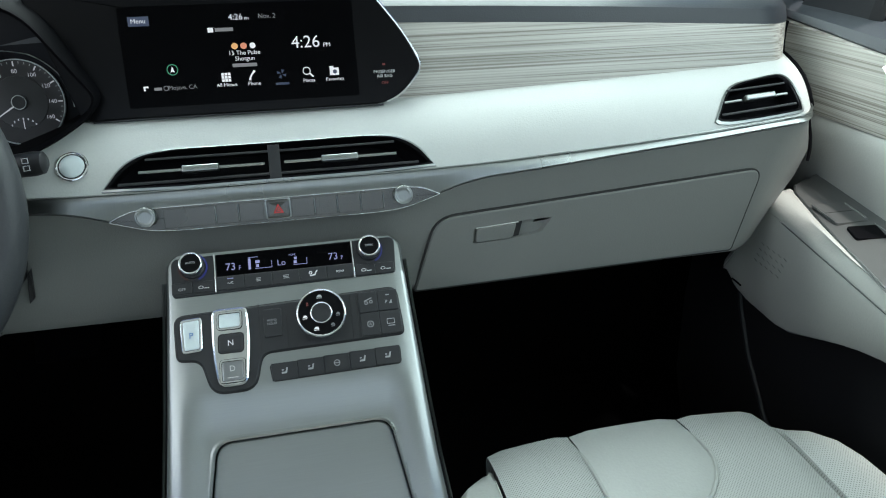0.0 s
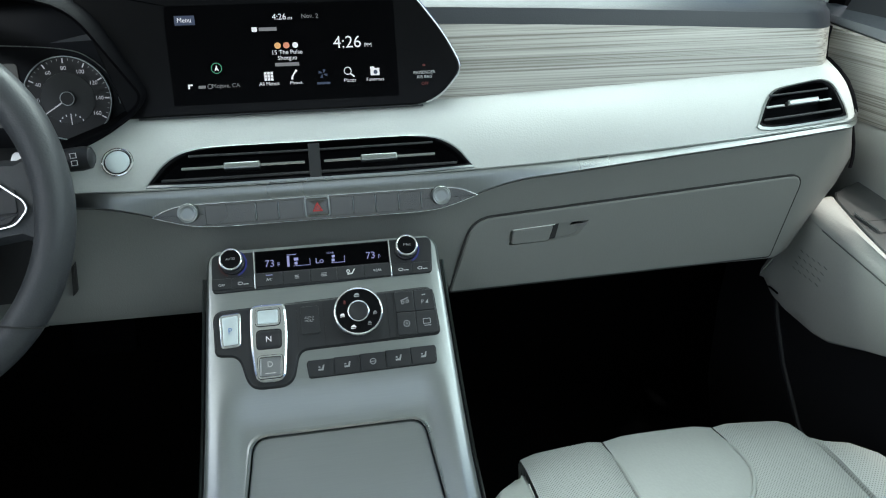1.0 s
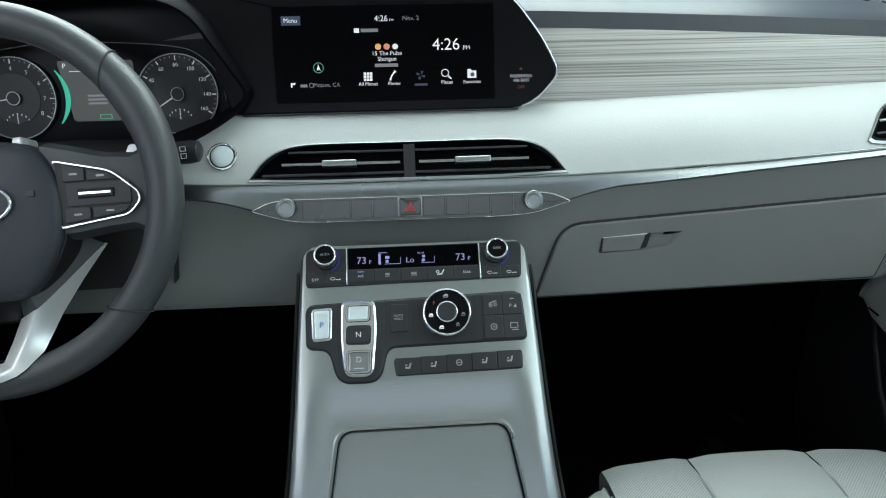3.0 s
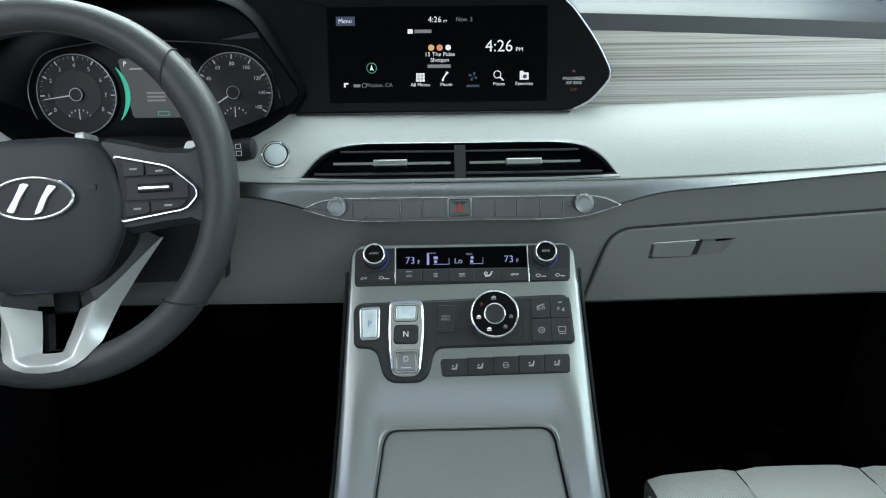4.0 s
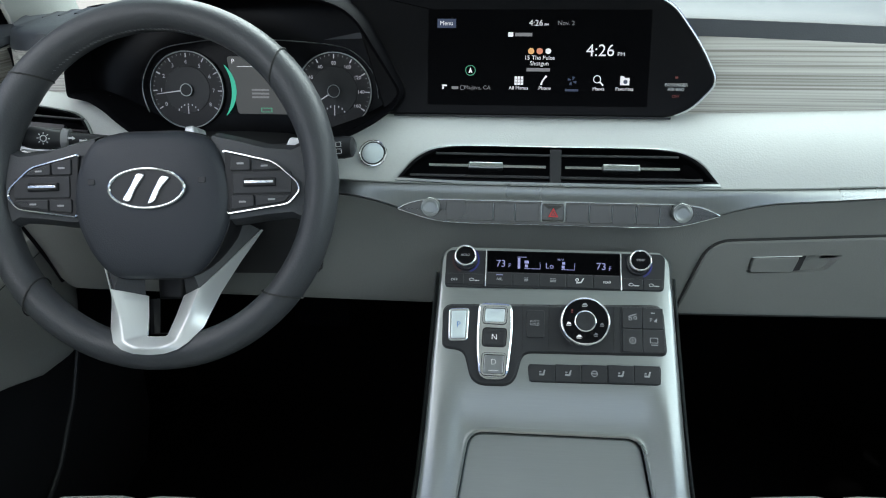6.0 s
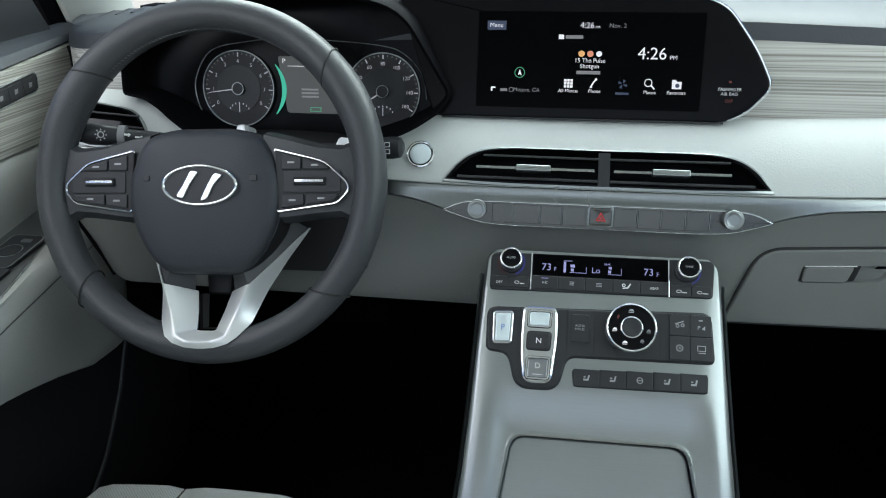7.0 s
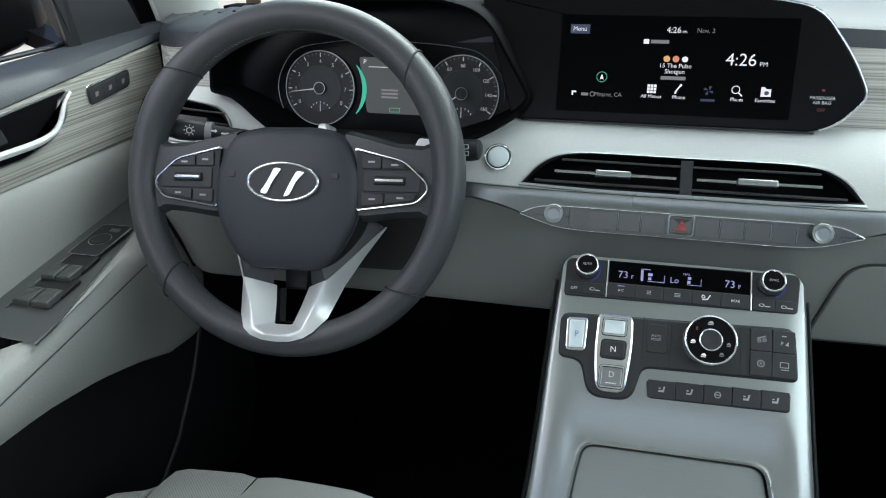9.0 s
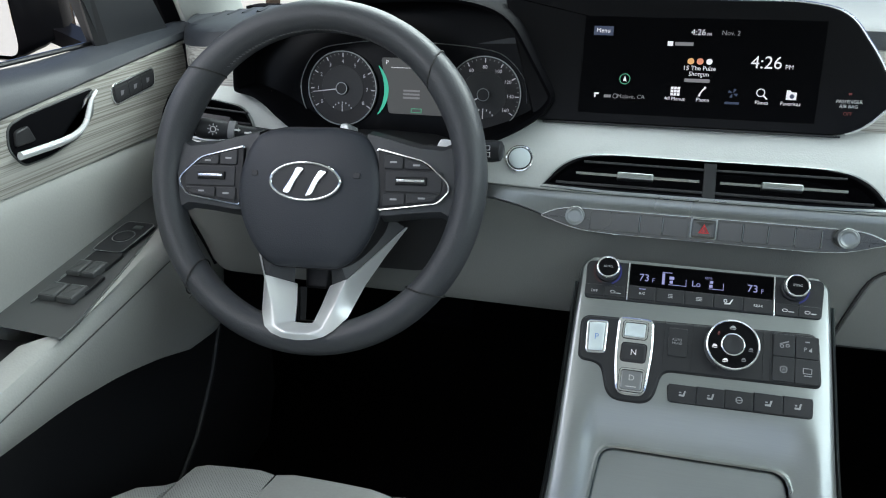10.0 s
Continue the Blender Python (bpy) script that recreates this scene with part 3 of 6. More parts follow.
air_vent(CENTRE_VENT,
         [(-0.135, -0.012, 0.215, 0.0016, SATIN), (0.008, 0.125, 0.215, 0.0016, SATIN), (-0.128, -0.008, 0.365, 0.0014, CHARCOAL), (0.004, 0.124, 0.365, 0.0014, CHARCOAL),
          (-0.155, -0.008, 0.085, 0.0016, CHARCOAL), (0.004, 0.148, 0.085, 0.0016, CHARCOAL)],
         [(-0.093, -0.057, 0.20), (0.046, 0.084, 0.20)], "wide gloss black centre air vent with silver louvre tabs", "dashboard vents", -0.002)
for s in (1, -1):
    air_vent([(s * a, t) for a, t in SIDE_VENT],
             [(s * 0.512, s * 0.534, 0.36, 0.0016, SATIN), (s * 0.570, s * 0.592, 0.36, 0.0016, SATIN), (s * 0.520, s * 0.594, 0.54, 0.0014, CHARCOAL), (s * 0.506, s * 0.600, 0.18, 0.0016, CHARCOAL)],
             [(s * 0.536, s * 0.574, 0.36)], "small gloss black side air vent at the dashboard's end", "dashboard vents")

# ---- start button ----
st = pad_point(-0.196, 0.335)
SF = frame_at(st, (1, 0, 0), (0, 0.62, 0.78))
start = thing("start_button", st, "round silver engine start button with a bright rim", "button")
part("rim", hoop(0, 0, 0.002, 0.0140, 0.0014, SF), CHROME, start)
part("gap", plate(circle(0, 0, 0.0136), -0.003, 0.0026, SF, 0.0003), BLACK, start)
part("cap", plate(circle(0, 0, 0.0118), -0.001, 0.0040, SF, 0.0012, 0.0010), ICE, start)

# ---- control strip under the centre vent ----
BF = frame_at((0, 0.7962, 0.7005), (1, 0, 0), (0, 0.30, 0.954))
strip = thing("control_strip", (0, 0.80, 0.690), "lens-shaped silver audio control strip with two round knobs", "control panel")
lens = rounded([(-0.168, 0.000), (-0.150, 0.0085), (-0.130, 0.0105), (0.130, 0.0105), (0.150, 0.0085), (0.168, 0.000), (0.130, -0.0115), (0.10, -0.0135), (-0.10, -0.0135), (-0.130, -0.0115)], [0.001, 0.02, 0.02, 0.02, 0.02, 0.001, 0.03, 0.03, 0.03, 0.03], 5)
part("rim", plate(inset(lens, -0.0009), -0.004, 0.0016, BF, 0.0008), CHROME, strip, "thin bright rim")
part("body", plate(lens, -0.003, 0.0024, BF, 0.0006), BAND, strip, "smoked silver panel")
STRIP_KEYS = [(-0.116, -0.0662), (-0.0650, -0.0434), (-0.0422, -0.0183), (0.0108, 0.0337), (0.0349, 0.0573), (0.0585, 0.0818), (0.0830, 0.1060)]
for a, b in STRIP_KEYS:
    part("key", plate(rect(a, -0.0108, b, 0.0088, 0.0008), 0.001, 0.0030, BF, 0.0006), BAND, strip)
for x in (-0.0656, -0.0428, 0.0343, 0.0579, 0.0824, 0.1066):
    part("key_edge", tube([BF @ Vector((x, -0.0085, 0.0026)), BF @ Vector((x, 0.0, 0.0030)), BF @ Vector((x, 0.0075, 0.0028))], 0.0005, 6), SATIN, strip)
part("hazard_frame", plate(rect(-0.0165, -0.0108, 0.0100, 0.0108, 0.003), 0.001, 0.0034, BF, 0.0010), SATIN, strip)
hz = part("hazard_key", plate(rect(-0.0148, -0.0098, 0.0085, 0.0092, 0.0025), 0.002, 0.0046, BF, 0.0014, -0.0006), BAND, strip, "silver hazard key with a red triangle")
tri, tri2 = [(-0.0083, -0.0048), (0.0023, -0.0048), (-0.0030, 0.0048)], [(-0.0062, -0.0036), (0.0002, -0.0036), (-0.0030, 0.0022)]
part("triangle", ring_plate(tri, tri2, 0.0040, 0.0050, BF), RED_PRINT, hz, "red warning triangle")
part("triangle", ring_plate([(-0.0046, -0.0028), (-0.0014, -0.0028), (-0.0030, 0.0002)], [(-0.0035, -0.0021), (-0.0025, -0.0021), (-0.0030, -0.0012)], 0.0040, 0.0050, BF), RED_PRINT, hz)
for s in (-1, 1):
    x = -0.1318 if s < 0 else 0.1274
    kn = part("knob", plate(circle(x, 0.0028, 0.0098), 0.0, 0.012, BF, 0.0012), SATIN, strip, "round silver knob")
    part("knob_face", plate(circle(x, 0.0028, 0.0082), 0.011, 0.0124, BF, 0.0006, -0.0008), SATIN, kn)
    part("knob_rim", hoop(x, 0.0028, 0.0115, 0.0092, 0.0008, BF), SATIN, kn)
part("pinhole", plate(circle(0.149, -0.003, 0.0008, 10), 0.002, 0.0026, BF, 0.0001), BLACK, strip)

# ---- centre console ----
CF = frame_at((0, 0.718, 0.591), (1, 0, 0), (0, 0.645, 0.764))
console = thing("center_console", (0, 0.62, 0.08), "brushed silver centre console with a sloping face and a lidded tray", "console")


def console_width(v):
    return float(np.interp(-v, [-0.10, -0.08, -0.014, 0.077, 0.134, 0.179, 0.34], [0.1188, 0.1198, 0.1225, 0.1265, 0.1300, 0.1345, 0.150]))


def console_height(x, v):
    """The dish round the tray: side rails stay up, the middle sinks."""
    rail = console_width(v) - 0.012
    a = max(0.0, min(1.0, (rail - abs(x)) / 0.030))
    b = max(0.0, min(1.0, (-0.034 - v) / 0.056))
    a, b = a * a * (3 - 2 * a), b * b * (3 - 2 * b)
    return -0.0058 * a * b - 0.0040 * max(0.0, (abs(x) - 0.098) / 0.030) ** 2


tray = rounded([(-0.0855, -0.0900), (0.0885, -0.0895), (0.1165, -0.255), (-0.1095, -0.255)], [0.018, 0.018, 0.02, 0.02], 8)
rows = []
for j in range(144):
    v = 0.096 - j * 0.003
    w = console_width(v)
    if v > 0.084:
        w -= 0.010 * ((v - 0.084) / 0.012) ** 2
    xs = [-w + 2 * w * i / 96 for i in range(97)]
    rows.append([CF @ Vector((-w - 0.0012, v, -0.018))] + [CF @ Vector((x, v, console_height(x, v) - (0.002 if i in (0, 96) else 0.0))) for i, x in enumerate(xs)] + [CF @ Vector((w + 0.0012, v, -0.018))])
plate_skin = cut_inside(loft(rows), [((CF @ Vector((*p, -0.0066))).x, (CF @ Vector((*p, -0.0066))).z) for p in tray])
part("face", plate_skin, BRUSHED, console, "brushed silver face plate")
for s in (-1, 1):
    edge = []
    for j in range(70):
        v = 0.070 - j * 0.006
        w = console_width(v)
        edge.append((w, v))
    part("edge_gap", tube([CF @ Vector((s * (w + 0.0013), v, -0.011)) for w, v in edge], 0.0010, 6), BLACK, console)
    part("edge_strip", loft([[CF @ Vector((s * (w + a), v, b)) for a, b in ((0.0022, -0.0085), (0.0034, -0.0060), (0.0050, -0.0085), (0.0060, -0.024))] for w, v in edge]), SATIN, console, "narrow silver side strip")
    side = []
    for w, v in edge:
        p = CF @ Vector((s * (w + 0.004), v, -0.024))
        side.append([p, Vector((s * 0.118, p.y + 0.02, max(0.09, p.z - 0.16))), Vector((s * 0.110, p.y + 0.03, 0.08))])
    part("side_panel", loft(side), BLACK, console, "black side panel")
# tray lid in its recess
part("tray_lip", tube([CF @ Vector((*p, -0.0084)) for p in tray], 0.0032, 8, True), BRUSHED, console, "rounded silver lip round the tray")
part("tray_wall", loft([[CF @ Vector((*p, -0.0084)) for p in inset(tray, 0.001)], [CF @ Vector((*p, -0.0205)) for p in inset(tray, 0.0025)]], close_u=True), SATIN, console, "silver recess wall round the tray lid")
part("tray_lid", plate(inset(tray, 0.0032), -0.026, -0.0150, CF, 0.0022), BRUSHED, console, "smooth silver tray lid")

# ---- climate panel ----
climate = thing("climate_panel", CF @ Vector((0, 0.055, 0)), "black climate control panel with a lit display and two knobs", "control panel")
part("body", plate(rounded([(-0.1140, 0.0922), (0.1135, 0.0938), (0.1108, 0.0548), (-0.1138, 0.0520)], [0.008, 0.008, 0.004, 0.004]), -0.002, 0.0030, CF, 0.001), CHARCOAL, climate, "charcoal panel")
part("display", plate(rect(-0.0700, 0.0695, 0.0665, 0.0922, 0.001), 0.001, 0.0036, CF, 0.0004), SCREEN_OFF, climate, "dark display glass")
C2 = CF @ Matrix.Translation((0.0020, 0.0035, 0.0037))
for x in (-0.0715, 0.0675):
    part("divider", plate(rect(x - 0.0008, 0.0535, x + 0.0008, 0.0928), 0.001, 0.0046, CF, 0.0005), CHROME, climate, "thin chrome divider")
for x in (-0.0580, 0.0455):
    words("reading", "73", 0.0105, (x, 0.0745), C2, LIT_BLUE, climate)
    words("reading", "F", 0.0062, (x + 0.0090, 0.0727), C2, LIT_BLUE, climate)
words("reading", "Lo", 0.0085, (-0.0075, 0.0735), C2, LIT_BLUE, climate)
words("reading", "REAR", 0.0030, (0.004, 0.0808), C2, LIT_BLUE, climate)
for x0, v0, x1, v1 in [(-0.0405, 0.0700, -0.0380, 0.0815), (-0.0340, 0.0700, -0.0170, 0.0705), (-0.0175, 0.0700, -0.0170, 0.0770), (0.0045, 0.0700, 0.0185, 0.0705), (0.0180, 0.0700, 0.0185, 0.0770), (-0.0330, 0.0715, -0.0300, 0.0745), (-0.0335, 0.0758, -0.0290, 0.0788), (0.0050, 0.0715, 0.0080, 0.0745), (0.0055, 0.0758, 0.0085, 0.0785), (-0.0405, 0.0822, -0.0310, 0.0828)]:
    part("mark", plate(rect(x0, v0, x1, v1), 0.0, 0.0004, C2, 0.0001), LIT_BLUE, climate)
for i in range(5):
    a = -0.0705 + 0.0276 * i
    ky = part("key", plate(rect(a, 0.0550, a + 0.0266, 0.0686, 0.001), 0.002, 0.0042, CF, 0.0005), CHARCOAL, climate)
    C3 = CF @ Matrix.Translation((0, 0, 0.0042))
    if i in (0, 4):
        words("print", "A/C" if i == 0 else "REAR", 0.0036, (a + 0.0133, 0.0615), C3, PRINT, ky)
    elif i == 3:
        part("print", ring_plate(circle(a + 0.0105, 0.0632, 0.0019, 10), circle(a + 0.0105, 0.0632, 0.0010, 10), 0, 0.0003, C3), PRINT, ky)
        part("print", plate([(a + 0.0095, 0.0595), (a + 0.0150, 0.0600), (a + 0.0178, 0.0652), (a + 0.0166, 0.0655), (a + 0.0142, 0.0614), (a + 0.0095, 0.0608)], 0, 0.0003, C3, 0.0001), PRINT, ky)
    else:
        wide = 0.0022 if i == 1 else 0.0030
        for k in range(3):
            v = 0.0602 + 0.0015 * k
            part("print", plate(rect(a + 0.0133 - wide, v, a + 0.0133 + wide, v + 0.0007), 0, 0.0003, C3, 0.0001), KEY_GREY, ky)
    if i == 0:
        part("lamp", plate(rect(a + 0.0100, 0.0658, a + 0.0166, 0.0666), 0, 0.0003, C3, 0.0001), LIT_BLUE, ky)
for x0, x1, txt in [(-0.1140, -0.0945, "OFF"), (-0.0940, -0.0740, ""), (0.0695, 0.0895, ""), (0.0900, 0.1095, "")]:
    ky = part("key", plate(rect(x0, 0.0550, x1, 0.0665, 0.001), 0.002, 0.0040, CF, 0.0005), CHARCOAL, climate)
    C3 = CF @ Matrix.Translation((0, 0, 0.0040))
    if txt:
        words("print", txt, 0.0040, ((x0 + x1) / 2, 0.0595), C3, PRINT, ky)
    else:
        part("print", ring_plate(circle((x0 + x1) / 2 - 0.002, 0.0602, 0.0026, 14, 0.0016), circle((x0 + x1) / 2 - 0.002, 0.0602, 0.0020, 14, 0.0011), 0, 0.0003, C3), PRINT, ky)
        part("print", plate(rect((x0 + x1) / 2 + 0.001, 0.0588, (x0 + x1) / 2 + 0.006, 0.0596), 0, 0.0003, C3, 0.0001), PRINT, ky)
for x in (-0.0928, 0.0852):
    v = 0.0829
    kn = part("knob", plate(circle(x, v, 0.0106, 40), 0.002, 0.0165, CF, 0.002), BLACK, climate, "dark temperature knob with chrome rings")
    part("knob_collar", plate(circle(x, v - 0.0006, 0.0124, 40), 0.002, 0.0065, CF, 0.002), CHARCOAL, kn)
    part("knob_skirt", loft([[CF @ Vector((*p, w)) for p in circle(x, v, r, 40)] for r, w in ((0.0104, 0.0095), (0.0114, 0.0100), (0.0118, 0.0125), (0.0112, 0.0150), (0.0106, 0.0155))], close_u=True), SATIN, kn, "satin silver skirt")
    part("knob_ring", hoop(x, v, 0.0165, 0.0104, 0.0011, CF), CHROME, kn)
    part("knob_face", plate(circle(x, v, 0.0098, 36), 0.012, 0.0168, CF, 0.001), GLOSS, kn)
    words("print", "SYNC" if x > 0 else "AUTO", 0.0034, (x, v), CF @ Matrix.Translation((0, 0, 0.0173)), KEY_GREY, kn)
    for sd, name, tone in ((-1, "lit_deep_blue", (0.05, 0.08, 0.9)), (1, "lit_deep_red", (0.8, 0.06, 0.05))):
        arc_ = [math.pi * (0.62 + 0.76 * k / 12) for k in range(13)]
        rows = [[CF @ Vector((x - sd * -r * math.cos(b), v - 0.0012 + r * math.sin(b), 0.0033)) for r in (0.0128, 0.0144)] for b in arc_]
        if sd < 0 or x < 0:
            part("glow_ring", loft(rows, thick=0.0004), glow(name, tone, 0.16 if sd < 0 else 0.03), climate)

# ---- gear selector and switch panel ----
gear = thing("gear_selector", CF @ Vector((0, -0.02, 0)), "black push-button gear selector panel with chrome keys", "gear selector")
outline = rounded([(-0.114, 0.0330), (0.1085, 0.0395), (0.1115, -0.0105), (-0.032, -0.0130), (-0.0405, -0.0470), (-0.0815, -0.0470), (-0.0905, -0.0130), (-0.1130, -0.0110)], [0.010, 0.010, 0.006, 0.010, 0.013, 0.013, 0.010, 0.006], 6)
part("surround", plate(inset(outline, -0.001), -0.002, 0.0008, CF, 0.0006), BLACK, gear)
part("body", plate(outline, -0.001, 0.0030, CF, 0.0016), CHARCOAL, gear, "charcoal panel")
C4 = CF @ Matrix.Translation((0, 0, 0.003))
# park key
park = rounded([(-0.1070, 0.0276), (-0.0882, 0.0288), (-0.0890, -0.0030), (-0.1062, -0.0040)], 0.003)
part("park_rim", plate(inset(park, -0.0014), -0.001, 0.0026, C4, 0.0012), CHROME, gear)
part("park_gap", plate(inset(park, 0.0010), 0.001, 0.0028, C4, 0.0002), DIM_PRINT, gear)
pk = part("park_key", plate(inset(park, 0.0014), 0.0, 0.0036, C4, 0.0012, -0.0006), ICE, gear, "bright silver park key")
words("print", "P", 0.0085, (-0.0976, 0.0118), C4 @ Matrix.Translation((0, 0, 0.0036)), KEY_BLUE, pk)
# chrome frame of the R, N, D keys
fo = rounded([(-0.0782, 0.0362), (-0.0425, 0.0362), (-0.0412, 0.0060), (-0.0462, -0.0425), (-0.0755, -0.0425), (-0.0795, -0.0060)], [0.008, 0.008, 0.02, 0.010, 0.010, 0.02], 6)
part("key_frame", plate(fo, -0.001, 0.0043, C4, 0.0026), CHROME, gear, "bright chrome frame")
SMOKE_KEY = material("smoked_silver_key", (0.30, 0.31, 0.32), 0.28, 0.7, 900, 0.03, 0.05)
for txt, v0, v1, mat, prt in (("R", 0.0132, 0.0322, ICE, None), ("N", -0.0098, 0.0100, CHARCOAL, LIT_WHITE), ("D", -0.0388, -0.0152, SMOKE_KEY, PRINT)):
    k0 = rounded([(-0.0735, v0), (-0.0485, v0), (-0.0475, v1), (-0.0728, v1)], 0.0045, 5)
    part("key_gap", plate(k0, 0.003, 0.0048, C4, 0.0002), BLACK, gear)
    if mat is not CHARCOAL:
        part("key_rim", ring_plate(inset(k0, 0.0006), inset(k0, 0.0022), 0.004, 0.0062, C4), CHROME, gear)
    ky = part("gear_key", plate(inset(k0, 0.0009 if mat is CHARCOAL else 0.0022), 0.003, 0.0056, C4, 0.0016, -0.0008), mat, gear)
    if prt:
        words("print", txt, 0.0080, (-0.0607, (v0 + v1) / 2 + (0.002 if txt == "D" else 0)), C4 @ Matrix.Translation((0, 0, 0.0054)), prt, ky)
    if txt == "D":
        part("print", plate(rect(-0.0658, -0.0338, -0.0556, -0.0330), 0.0054, 0.0058, C4, 0.0001), PRINT, ky)
# auto hold key
ah = part("hold_key", plate(rect(-0.0282, 0.0020, -0.0102, 0.0302, 0.002), 0.0, 0.0012, C4, 0.0005), CHARCOAL, gear)
words("print", "AUTO", 0.0034, (-0.0200, 0.0185), C4 @ Matrix.Translation((0, 0, 0.0013)), KEY_GREY, ah)
words("print", "HOLD", 0.0034, (-0.0200, 0.0152), C4 @ Matrix.Translation((0, 0, 0.0013)), KEY_GREY, ah)
for x in (-0.0322, -0.0055, 0.0597, 0.0660):
    part("joint", plate(rect(x - 0.0004, -0.0105, x + 0.0004, 0.0365), -0.001, 0.0004, C4, 0.0001), BLACK, gear)
# drive mode dial
dial = thing("drive_mode_dial", CF @ Vector((0.0295, 0.0165, 0.003)), "round gloss black drive mode dial with chrome rims", "dial")
dc = (0.0295, 0.0185)
part("skirt", plate(circle(*dc, 0.0244, 48), -0.001, 0.0118, C4, 0.001), SMOKE_KEY, dial)
part("outer_ring", hoop(*dc, 0.0130, 0.0235, 0.0012, C4), CHROME, dial, "bright chrome outer rim")
part("face", plate(circle(*dc, 0.0230, 48), 0.002, 0.0132, C4, 0.001), GLOSS, dial, "gloss black ring with lit symbols")
part("inner_ring", hoop(*dc, 0.0140, 0.0102, 0.0009, C4), CHROME, dial)
part("centre", plate(circle(*dc, 0.0096, 36), 0.012, 0.0144, C4, 0.0008, -0.0006), CHARCOAL, dial)
for ang, m, wd in ((92, KEY_GREY, 0.0030), (142, LIT_RED, 0.0012), (190, LIT_WHITE, 0.0026), (248, LIT_WHITE, 0.0028), (308, DIM_PRINT, 0.0022), (350, DIM_PRINT, 0.0022)):
    px, pv = dc[0] + 0.0166 * math.cos(radians(ang)), dc[1] + 0.0166 * math.sin(radians(ang))
    sy = part("symbol", plate([(px - wd, pv - 0.0006), (px + wd, pv - 0.0006), (px + 0.5 * wd, pv + 0.0016), (px - 0.3 * wd, pv + 0.0016)], 0.0132, 0.0135, C4, 0.0001), m, dial)
    part("symbol", plate(rect(px - 0.9 * wd, pv - 0.0020, px + 0.8 * wd, pv - 0.0013), 0.0132, 0.0135, C4, 0.0001), m, dial)
# four switches beside the dial
for i, (x0, x1, v0, v1) in enumerate([(0.0680, 0.0875, 0.0150, 0.0365), (0.0880, 0.1085, 0.0150, 0.0365), (0.0680, 0.0875, -0.0090, 0.0145), (0.0880, 0.1095, -0.0090, 0.0145)]):
    ky = part("switch", plate(rect(x0, v0, x1, v1, 0.0015), -0.0005, 0.0016, C4, 0.0006), CHARCOAL, gear)
    cx, cv = (x0 + x1) / 2, (v0 + v1) / 2
    C5 = C4 @ Matrix.Translation((0, 0, 0.0016))
    if i == 0:
        part("print", tube([C5 @ Vector((cx - 0.004, cv + 0.001, 0.0002)), C5 @ Vector((cx + 0.004, cv + 0.004, 0.0002))], 0.0005, 5), KEY_GREY, ky)
        part("print", ring_plate(circle(cx - 0.002, cv - 0.001, 0.0018, 12), circle(cx - 0.002, cv - 0.001, 0.0011, 12), 0, 0.0003, C5), KEY_GREY, ky)
        part("print", ring_plate(circle(cx + 0.003, cv + 0.000, 0.0018, 12), circle(cx + 0.003, cv + 0.000, 0.0011, 12), 0, 0.0003, C5), KEY_GREY, ky)
    elif i == 1:
        part("lamp", plate(rect(cx - 0.002, cv + 0.0050, cx + 0.002, cv + 0.0060), 0, 0.0003, C5, 0.0001), KEY_GREY, ky)
        words("print", "P", 0.0055, (cx - 0.002, cv - 0.002), C5, KEY_GREY, ky)
        part("print", plate([(cx + 0.001, cv - 0.003), (cx + 0.004, cv - 0.004), (cx + 0.004, cv + 0.0005)], 0, 0.0003, C5, 0.0001), KEY_GREY, ky)
    elif i == 2:
        part("print", ring_plate(circle(cx, cv, 0.0034, 18), circle(cx, cv, 0.0027, 18), 0, 0.0003, C5), KEY_GREY, ky)
        words("print", "A", 0.0042, (cx, cv), C5, KEY_GREY, ky)
    else:
        part("print", ring_plate(rect(cx - 0.004, cv - 0.002, cx + 0.004, cv + 0.0035), rect(cx - 0.0034, cv - 0.0014, cx + 0.0034, cv + 0.0029), 0, 0.0003, C5), KEY_GREY, ky)
        part("print", plate(rect(cx - 0.003, cv - 0.0042, cx + 0.004, cv - 0.0034), 0, 0.0003, C5, 0.0001), KEY_GREY, ky)
